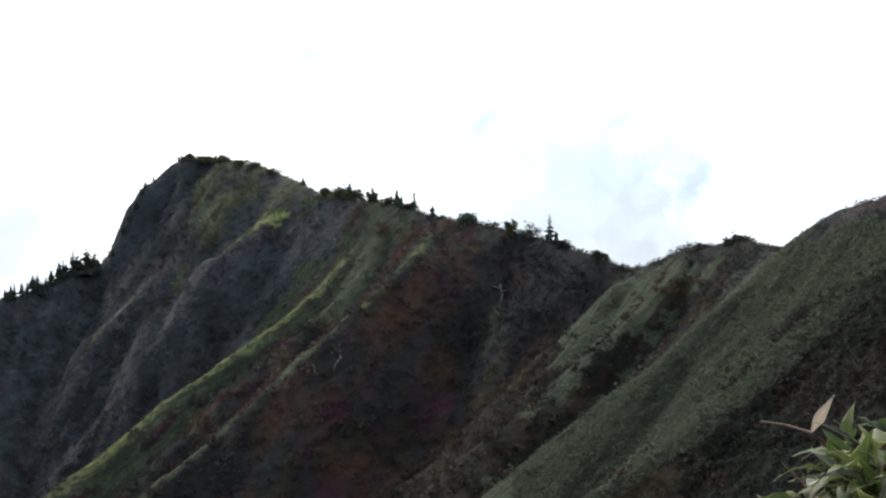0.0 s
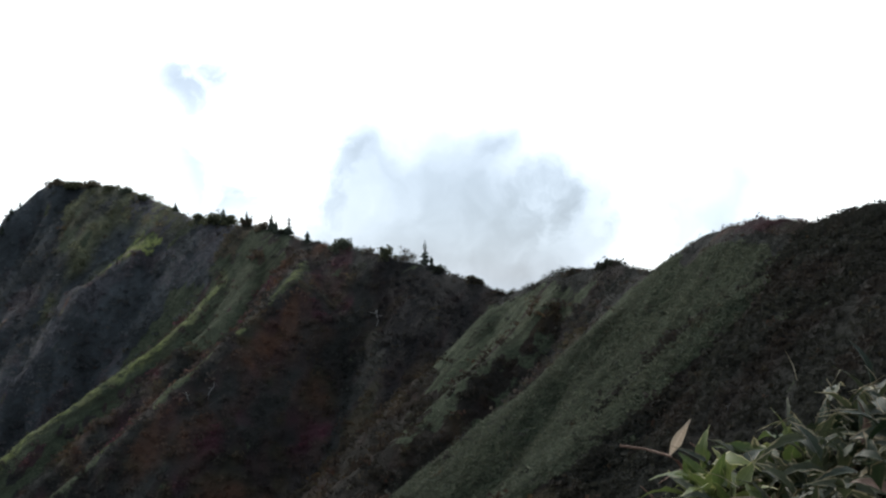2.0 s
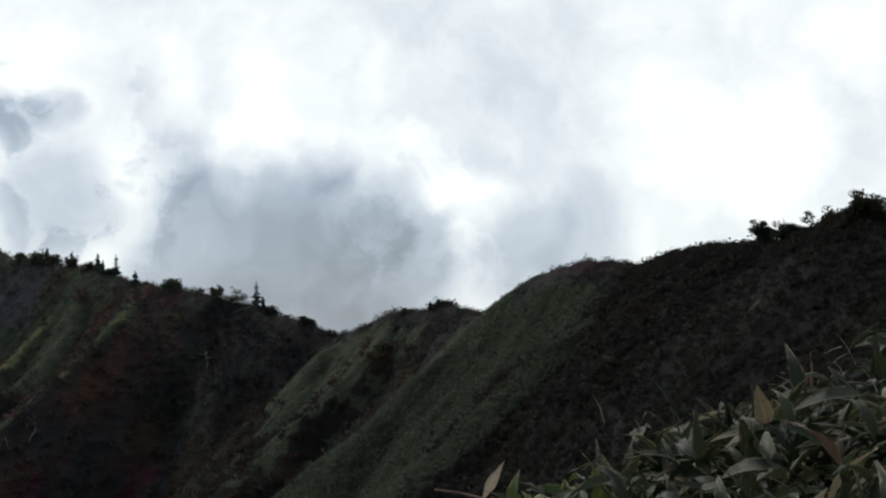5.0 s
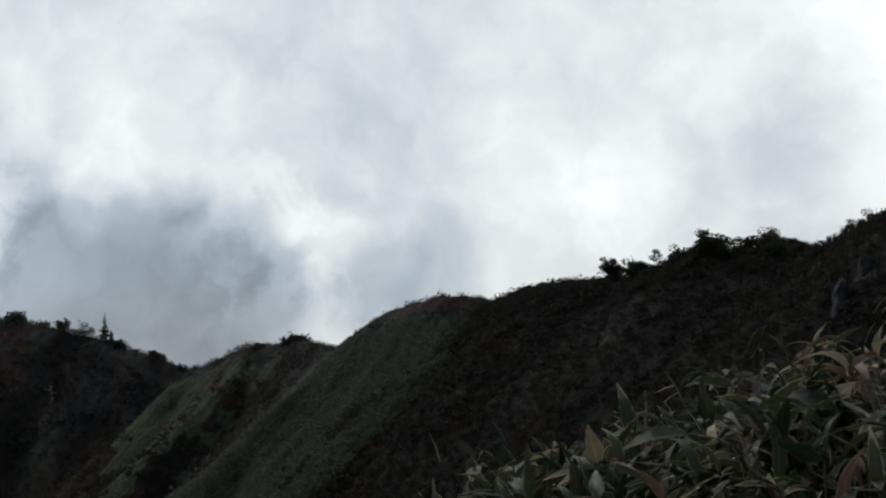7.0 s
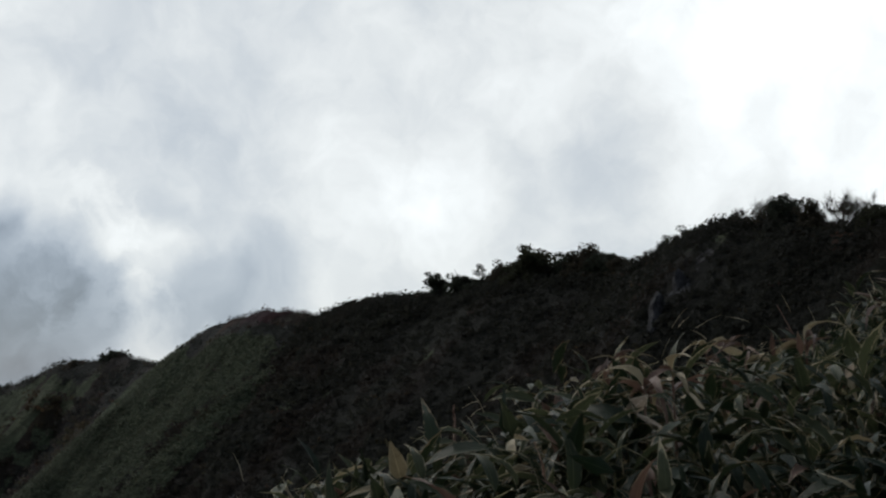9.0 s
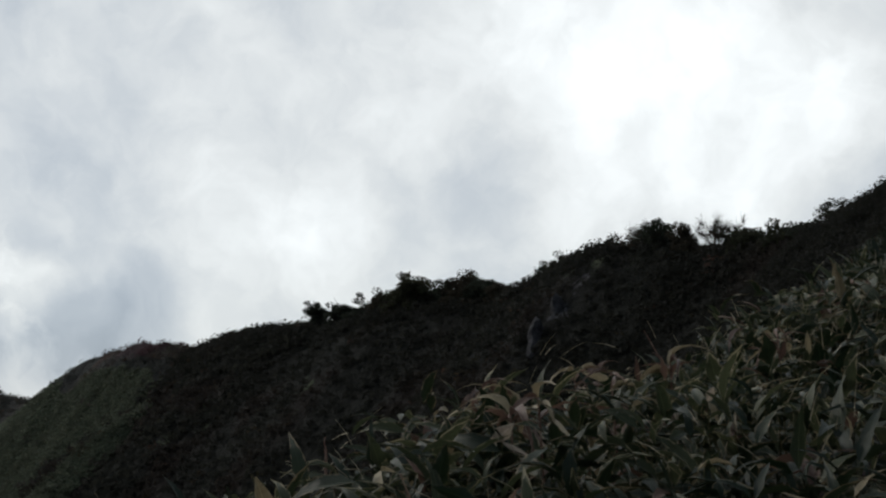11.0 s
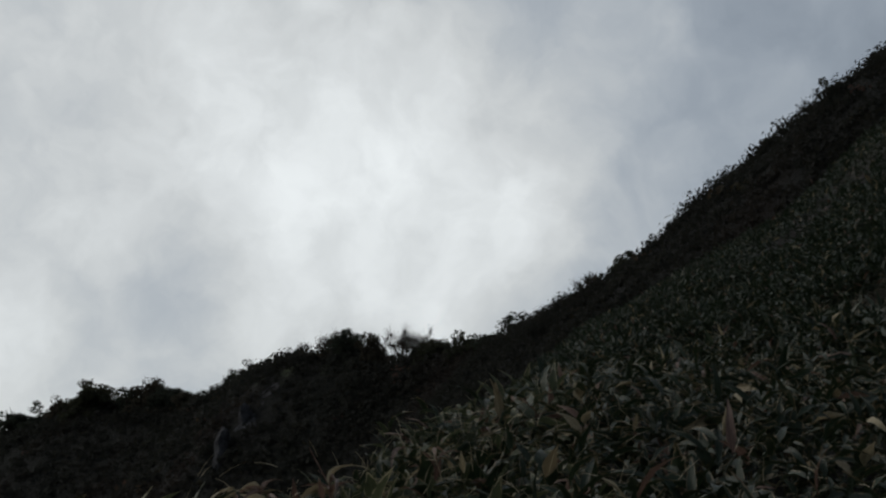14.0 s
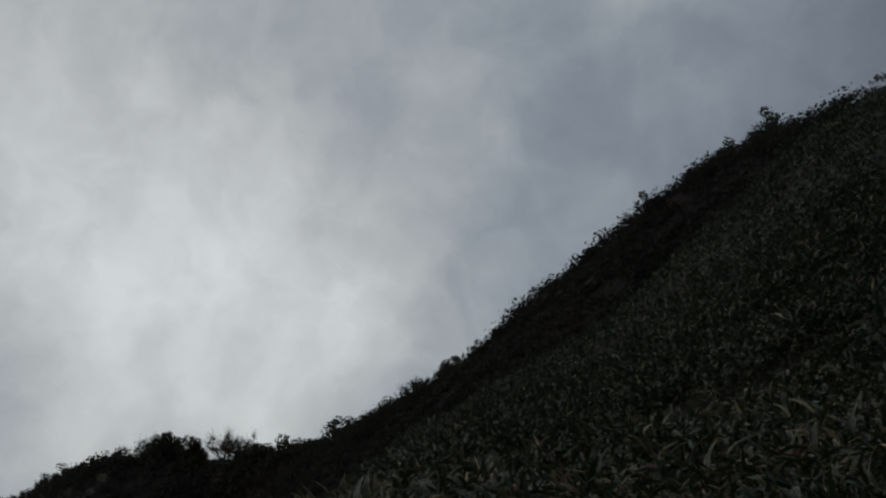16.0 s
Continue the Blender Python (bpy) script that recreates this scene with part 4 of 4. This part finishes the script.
def plant_trees():
    rng = random.Random(23)
    # firs: x, y on the crest, height
    firs = [(-60, 572, 4.8), (-38, 544, 6.6), (-18, 520, 8.0), (-11, 512, 9.5), (-4, 500, 4.5), (36, 451, 9.0), (-180, 570, 5.2), (-176, 579, 6.6),
             (-172, 585, 6.6), (-168, 590, 10.5), (-165, 595, 12.6), (-162, 597, 10.0), (-159, 601, 10.0), (-151, 610, 5.5), (-142, 618, 4.8), (38, 448, 4.6),
             (-28, 534, 6.5), (-16, 516, 4.6), (-167, 592, 8.0), (-163, 596, 9.3), (-160, 599, 12.0), (-169, 588, 7.3), (-177, 576, 6.5), (-158, 602, 8.0),
             (-183, 565, 5.2), (-84, 599, 2.7), (-147, 614, 4.2), (-145, 616, 3.6), (-142, 618, 4.4), (-140, 621, 3.4), (-139, 623, 3.0), (-136, 627, 2.8)]
    for k in range(17):  # a close stand on the shoulder
        u = k / 16
        firs.append((-186 + 30 * u + rng.uniform(-1.5, 1.5), 560 + 45 * u + rng.uniform(-3, 3), rng.uniform(4.0, 6.0) + 4.0 * u * rng.random()))
    for x, y, h in firs:
        h *= rng.uniform(0.75, 1.15)
        ob = fir(h, rng, "tall dark fir standing above the crest scrub" if h > 6 else "small dark fir on the crest")
        ob.matrix_basis = pose(x, y, height_at(x, y), 0, 0, rng.uniform(0, 360))
    # broad-leaved trees: x, y, height, spread, thin crown
    trees = [(-119.6, 628.7, 3.3, 10.7, 0), (-110.6, 623.3, 3.0, 12.1, 0), (-102.0, 618.7, 3.0, 10.5, 0), (-92.0, 605.0, 3.5, 9.3, 0), (-83.7, 595.1, 3.4, 7.8, 0), (-75.6, 587.1, 2.9, 9.0, 0),
             (-42.7, 548.3, 5.6, 10.5, 0), (-28.1, 534.3, 5.4, 9.0, 0), (-48.9, 554.8, 4.8, 9.3, 0), (-35.9, 542.8, 5.2, 9.5, 0), (-20.9, 523.6, 4.4, 8.0, 0), (-12.8, 513.8, 3.6, 6.7, 0),
             (9.4, 483.9, 5.3, 11.4, 0), (17.3, 473.7, 3.4, 7.2, 1), (23.9, 465.4, 5.5, 7.8, 0), (30.3, 458.0, 6.8, 9.8, 1), (40.5, 442.2, 3.3, 6.8, 0), (49.4, 422.1, 3.6, 7.1, 0),
             (54.8, 409.3, 3.1, 5.4, 1), (58.7, 400.7, 2.7, 4.6, 1), (69.8, 361.3, 3.0, 7.0, 0), (77.2, 346.5, 2.6, 8.5, 0), (91.9, 187.7, 5.4, 5.0, 0), (93.2, 181.5, 6.0, 5.8, 0),
             (94.0, 176.5, 4.8, 5.4, 0), (93.9, 172.0, 5.0, 5.3, 0), (94.6, 168.2, 4.6, 5.7, 0), (96.2, 161.5, 4.5, 5.6, 0), (97.8, 151.1, 4.8, 5.3, 0), (97.7, 145.2, 3.5, 4.6, 0),
             (95.2, 164.4, 5.0, 7.9, 0), (96.6, 157.8, 5.2, 4.8, 0), (97.3, 153.8, 5.4, 6.7, 0), (98.2, 148.5, 4.5, 5.3, 0), (97.2, 141.9, 3.0, 4.1, 1), (96.5, 133.8, 2.7, 4.3, 0),
             (96.0, 129.2, 3.3, 4.2, 0), (95.1, 128.6, 2.7, 3.2, 0), (90.5, 108.1, 3.9, 6.3, 1), (90.1, 104.5, 3.7, 5.1, 0), (89.6, 99.7, 3.6, 4.4, 0), (89.4, 95.8, 4.0, 4.3, 1),
             (89.7, 94.1, 3.9, 4.2, 1), (89.3, 90.3, 3.5, 4.7, 0), (87.9, 84.6, 3.1, 5.4, 0), (87.1, 81.1, 2.9, 4.4, 0), (85.0, 76.0, 2.7, 3.7, 0), (78.0, 62.6, 2.7, 2.5, 1),
             (77.4, 58.5, 2.4, 3.2, 0), (77.1, 55.6, 2.7, 2.4, 0), (74.0, 43.8, 2.0, 3.2, 0), (72.8, 37.7, 2.3, 3.0, 0), (71.7, 33.1, 2.7, 2.9, 0), (70.1, 29.4, 2.7, 2.9, 0),
             (71.9, 35.0, 2.0, 2.4, 0), (72.9, 39.7, 1.9, 2.5, 1),]
    for x, y, h, w, thin in trees:
        label = "thin wind-bent tree with sparse crown on the crest" if thin else "low dense broad-leaved tree on the crest"
        hue = ((0.040, 0.044, 0.026), (0.048, 0.042, 0.030), (0.036, 0.044, 0.032))[rng.randrange(3)]
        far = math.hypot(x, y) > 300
        # far crowns lightened: distance haze put into their leaf colour
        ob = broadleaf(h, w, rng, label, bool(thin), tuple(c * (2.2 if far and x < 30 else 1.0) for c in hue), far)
        ob["group"] = "trees along the crest"
        ob.matrix_basis = pose(x, y, height_at(x, y) - (1.1 if far else 0.6), 0, 0, rng.uniform(0, 360))


plant_trees()


# ---- single things among the bamboo grass ----
def at_bearing(bearing, height, distance, turn=None):
    """A place by its bearing and height seen with the arm turned to that bearing."""
    turn = bearing * 0.75 - 2 if turn is None else turn
    return heading(turn, 0) * ARM + heading(bearing, height) * distance


def make_dry_spray():
    """A bare reddish shoot leaning out over the brow, with one pale withered leaf standing on it."""
    base = new("withered_shoot")
    tip, fork, foot = at_bearing(13.39, -7.17, 4.4, 0), at_bearing(15.44, -7.56, 4.45, 0), at_bearing(16.3, -8.5, 4.5, 0)
    root = foot + Vector((0.30, 0.10, -0.42))
    v, f = tube([root, foot, fork.lerp(foot, 0.4) + Vector((0, 0, 0.012)), fork, fork.lerp(tip, 0.5) + Vector((0, 0, 0.006)), tip], (0.007, 0.006, 0.005, 0.0045, 0.004, 0.0045), 7)
    part("stem", mesh_from("stem", v, f, MAT_TWIG), base, None, "reddish brown bare stem")
    v, f, uv = leaf_arrays(0.15, 0.034, 0.15, 0.4, 9, 0.5)
    way = (at_bearing(16.28, -5.95, 4.42, 0) - fork).normalized()
    side = way.cross(Vector((0, 1, 0))).normalized()
    m = Matrix((side, way, side.cross(way))).transposed().to_4x4()
    m.translation = fork
    part("leaf", mesh_from("leaf", v, f, MAT_PALE, uv=uv), base, m, "pale straw-coloured withered leaf")
    for a, b, r in ((at_bearing(15.9, -8.1, 4.46, 0), at_bearing(15.0, -8.7, 4.4, 0), 0.0025), (at_bearing(17.0, -7.6, 4.48, 0), at_bearing(16.3, -7.0, 4.42, 0), 0.003)):
        v, f = tube([a, a.lerp(b, 0.5) + Vector((0.004, 0, 0.003)), b], (r, r * 0.8, r * 0.5), 5)
        part("twig", mesh_from("twig", v, f, MAT_TWIG), base)
    tagged(base, "bare reddish shoot with one pale withered leaf over the brow", "dry shoot")


def make_stalk(foot, tip, distance, turn, mat, label):
    """A dead stalk that stands out of the leaves, kinked where its leaves broke off."""
    base = new("dead_stalk")
    a, b = at_bearing(*foot, distance, turn), at_bearing(*tip, distance, turn)
    root = a + (a - b).normalized() * 0.12 - Vector((0, 0, 0.45))
    rng = random.Random(int(tip[0] * 100))
    pts, rad = [root], [0.006]
    for k in range(5):
        u = k / 4
        pts.append(a.lerp(b, u) + Vector((rng.gauss(0, 0.004), 0, rng.gauss(0, 0.003))))
        rad.append(0.0052 - 0.0034 * u)
    v, f = tube(pts, rad, 6)
    stem = part("stem", mesh_from("stem", v, f, mat), base)
    for k in (2, 3):
        p = Vector(pts[k])
        v, f = tube([p, p + Vector((rng.uniform(-0.03, 0.03), rng.uniform(-0.02, 0.02), rng.uniform(0.01, 0.03)))], (0.003, 0.0015), 5)
        part("stub", mesh_from("stub", v, f, mat), stem)
    return tagged(base, label, "dead stalk", "dead stalks in the bamboo grass")


make_dry_spray()
PALE, DARK = "thin pale dead stalk standing above the bamboo grass", "thin dark dead stalk standing among the bamboo grass"
for foot, tip, distance, turn, mat, label in (((21.65, -5.72), (21.03, -4.21), 4.7, 9, MAT_STRAW, PALE), ((19.33, -8.6), (19.28, -6.33), 4.35, 9, MAT_BARK, DARK),
                                              ((14.9, -9.9), (13.87, -8.8), 4.3, 4, MAT_TWIG, DARK), ((27.7, -2.6), (27.67, -1.4), 5.1, 15, MAT_TWIG, PALE),
                                              ((41.5, 0.2), (40.34, 2.52), 6.0, 26, MAT_TWIG, DARK), ((43.9, 2.1), (43.48, 3.12), 6.4, 33, MAT_STRAW, PALE),
                                              ((17.6, -8.9), (17.2, -7.3), 4.35, 4, MAT_BARK, DARK), ((40.7, 0.1), (40.0, 1.6), 6.2, 33, MAT_BARK, DARK)):
    make_stalk(foot, tip, distance, turn, mat, label)


def make_withered_clump():
    """Tall folded straw leaves that hang over one another."""
    for bearing, height, distance, spin, label in ((35.1, -0.6, 5.4, 0, "bunch of hanging straw-coloured bamboo leaves"), (34.2, 0.3, 5.3, 70, "rusty red withered bamboo shoot"),
                                                   (38.3, 0.8, 5.8, 40, "bunch of brown withered bamboo leaves"), (48.4, 3.9, 7.3, 20, "reddish withered bamboo leaves on the hillside"),
                                                   (37.4, 0.4, 5.2, 120, "bunch of pale withered bamboo leaves"), (22.6, -5.9, 4.5, 200, "pale curled withered bamboo leaves"), (16.9, -8.7, 4.4, 140, "pale curled withered bamboo leaves"),
                                                   (15.9, -9.9, 4.35, 20, "pale curled withered bamboo leaves"),
                                                   (35.0, -0.7, 3.75, 30, "bunch of pinkish tan withered bamboo leaves"), (36.1, -0.2, 3.85, 160, "rusty red withered bamboo shoot"),
                                                   (33.6, 0.1, 4.2, 250, "rusty red withered bamboo shoot"), (41.2, 1.0, 4.9, 80, "reddish withered bamboo leaves on the hillside"),
                                                   (45.4, 2.0, 5.2, 10, "rusty red withered bamboo shoot"),
                                                   (47.6, 3.3, 6.4, 100, "bunch of pale withered bamboo leaves"), (38.9, 0.7, 4.6, 200, "bunch of pinkish tan withered bamboo leaves")):
        base = new("withered_bamboo")
        rng = random.Random(int(bearing * 10) + spin)
        top = at_bearing(bearing, height, distance)
        v, f = tube([(0, 0, -0.75), (0.01, 0, -0.3), (0, 0, 0.02)], (0.005, 0.0045, 0.003), 6)
        part("culm", mesh_from("culm", v, f, MAT_TWIG), base)
        red = "red" in label or "rusty" in label
        for k in range(7):
            v, f, uv = leaf_arrays(rng.uniform(0.10, 0.19), rng.uniform(0.012, 0.036), rng.uniform(0.6, 1.5), rng.uniform(0.4, 1.2), 6, rng.uniform(-1.5, 1.5))
            m = pose(0, 0, rng.uniform(-0.06, 0.02), rng.uniform(0, 70), rng.uniform(-30, 30), spin + k * 61 + rng.uniform(-20, 20))
            part("leaf", mesh_from("leaf", v, f, MAT_RUST if (red and k % 3) or ("pinkish" in label and k % 2) else MAT_PALE if "pale" in label and k % 2 else MAT_DRY, uv=uv), base, m)
        base.location = top
        tagged(base, label, "withered bamboo")


make_withered_clump()



def make_lone_leaves():
    """Single leaves that stand out of the mass, each on its own culm: bearing and height of base and tip."""
    looks = {"P": (MAT_PALE, "bamboo culm with one bleached broken leaf"), "R": (MAT_RUST, "bamboo culm with one reddish withered leaf"),
             "D": (MAT_DRY, "bamboo culm with one straw-coloured dry leaf"), "G": (MAT_LEAF, "bamboo culm with one broad green leaf")}
    for b0, e0, b1, e1, distance, width, look_key, turn in (
        (34.63, -1.74, 35.66, -0.81, 3.63, 0.037, "P", 21),
        (35.52, -0.57, 36.76, -2.15, 4.13, 0.035, "R", 21),
        (35.02, -1.67, 36.66, -2.62, 3.63, 0.014, "P", 21),
        (33.97, -0.71, 33.54, 0.25, 4.23, 0.022, "R", 21),
        (34.67, -0.64, 33.94, 0.65, 4.13, 0.038, "G", 21),
        (35.21, -0.65, 34.91, 0.83, 4.08, 0.035, "G", 21),
        (34.25, -4.02, 32.25, -3.23, 2.93, 0.037, "G", 21),
        (39.48, 0.61, 38.15, 0.95, 4.78, 0.024, "D", 21),
        (33.33, -1.33, 33.00, -1.81, 3.93, 0.015, "D", 21),
        (49.15, 3.16, 48.56, 4.31, 6.23, 0.037, "R", 38),
        (48.78, 3.58, 47.97, 4.02, 7.03, 0.024, "D", 38),
        (46.09, 1.38, 45.99, 2.43, 4.78, 0.020, "D", 38),
        (44.87, 1.11, 45.18, 2.26, 4.68, 0.020, "R", 38),
        (41.72, -0.36, 42.00, 0.35, 4.03, 0.024, "P", 38),
        (46.57, 2.65, 47.87, 3.06, 6.03, 0.013, "D", 38),
        (50.64, -0.10, 50.92, -1.71, 3.88, 0.036, "G", 38),
        (39.00, 0.40, 38.89, 1.70, 4.58, 0.017, "R", 38),
        (40.14, 0.51, 39.95, 1.65, 4.63, 0.020, "R", 38),
        (56.32, 2.67, 54.55, 3.01, 5.63, 0.029, "G", 38)):
        mat, label = looks[look_key]
        a, b = at_bearing(b0, e0, distance, turn), at_bearing(b1, e1, distance * 0.985, turn)
        base = new("bamboo_culm")
        root = (a.x + 0.05, a.y + 0.06, height_at(a.x + 0.05, a.y + 0.06) - 0.05)
        v, f = tube([root, a.lerp(Vector(root), 0.4) + Vector((0.01, 0, 0)), a], (0.0045, 0.004, 0.0022), 6)
        part("culm", mesh_from("culm", v, f, MAT_CULM), base)
        v, f, uv = leaf_arrays((b - a).length, width * 1.15, 0.12, 0.35, 9, 0.3)
        way = (b - a).normalized()
        side = way.cross(heading(turn, 0)).normalized()
        m = Matrix((side, way, side.cross(way))).transposed().to_4x4()
        m.translation = a
        part("leaf", mesh_from("leaf", v, f, mat, uv=uv), base, m)
        tagged(base, label, "bamboo leaf", "single leaves above the bamboo grass")


make_lone_leaves()


# ---- dead trees and crags on the far slopes ----
def dead_tree(x, y, height, lean, label):
    base = new("dead_tree")
    rng = random.Random(int(abs(x) + y))
    z = height_at(x, y)
    top = Vector((lean * height, -0.2, height))
    bend = lambda u: top * u + Vector((height * 0.10 * math.sin(u * 5.0 + x), 0, 0))
    v, f = tube([(0, 0, -0.6), bend(0.35), bend(0.7), bend(1.0)], (height * 0.04, height * 0.034, height * 0.026, height * 0.012), 7)
    trunk = part("trunk", mesh_from("trunk", v, f, MAT_BLEACHED), base)
    for k in range(8):
        u = rng.uniform(0.4, 1.0)
        p = bend(u)
        q = p + Vector((rng.uniform(-1.2, 0.7), rng.uniform(-0.6, 0.2), rng.uniform(0.0, 0.8))) * height * 0.75 * (1.25 - u)
        v, f = tube([p, p.lerp(q, 0.5) + Vector((0, 0, -0.08)), q], (height * 0.024, height * 0.018, height * 0.008), 5)
        part("branch", mesh_from("branch", v, f, MAT_BLEACHED), trunk)
    base.location = (x, y, z)
    tagged(base, label, "dead tree", "bleached dead trees on the slope")


for x, y, h, lean, label in ((19.0, 439.6, 5.6, 0.05, "pale bleached dead tree standing in the dark scrub"),
                              (-34.2, 420.6, 4.6, 0.35, "leaning bleached dead tree above red scrub"),
                              (-39.8, 419.1, 2.9, -0.50, "fallen bleached trunk among red scrub"),
                              (58.6, 188.1, 1.2, 0.20, "short bleached stump in the dark scrub"),):
    dead_tree(x, y, h, lean, label)


def crag(x, y, size, seed, label):
    """A weathered outcrop: a lump cut by joints."""
    rng = random.Random(seed)
    bm = bmesh.new()
    bmesh.ops.create_icosphere(bm, subdivisions=4, radius=1.0)
    cuts = [(Vector((rng.gauss(0, 1), rng.gauss(0, 1), rng.gauss(0, 0.35))).normalized(), rng.uniform(0.45, 0.8)) for _ in range(16)]
    for vert in bm.verts:
        p = vert.co
        for n, d in cuts:
            over = p.dot(n) - d
            if over > 0:
                p -= n * over * 0.93
        p *= 1 + 0.16 * noise.fractal(p * 2.1 + Vector((seed, 0, 0)), 1.0, 2.0, 4)
        vert.co = Vector((p.x * size[0], p.y * size[1], p.z * size[2]))
    me = bpy.data.meshes.new("crag")
    bm.to_mesh(me)
    bm.free()
    me.materials.append(MAT_ROCK)
    ob = tagged(new("crag", me), label, "rock", "crags on the dark slope")
    ob.matrix_basis = pose(x, y, height_at(x, y) - size[2] * 0.05, rng.uniform(-12, 12), 0, rng.uniform(0, 360))


for k, (x, y, sx, sy, sz) in enumerate(((78.7, 110.9, 1.6, 1.3, 2.1), (77.2, 109.5, 1.2, 1.0, 1.4), (81.7, 111.2, 1.2, 1.0, 2.0),)):
    crag(x, y, (sx, sy, sz), k + 3, "weathered grey rock outcrop in the dark scrub")
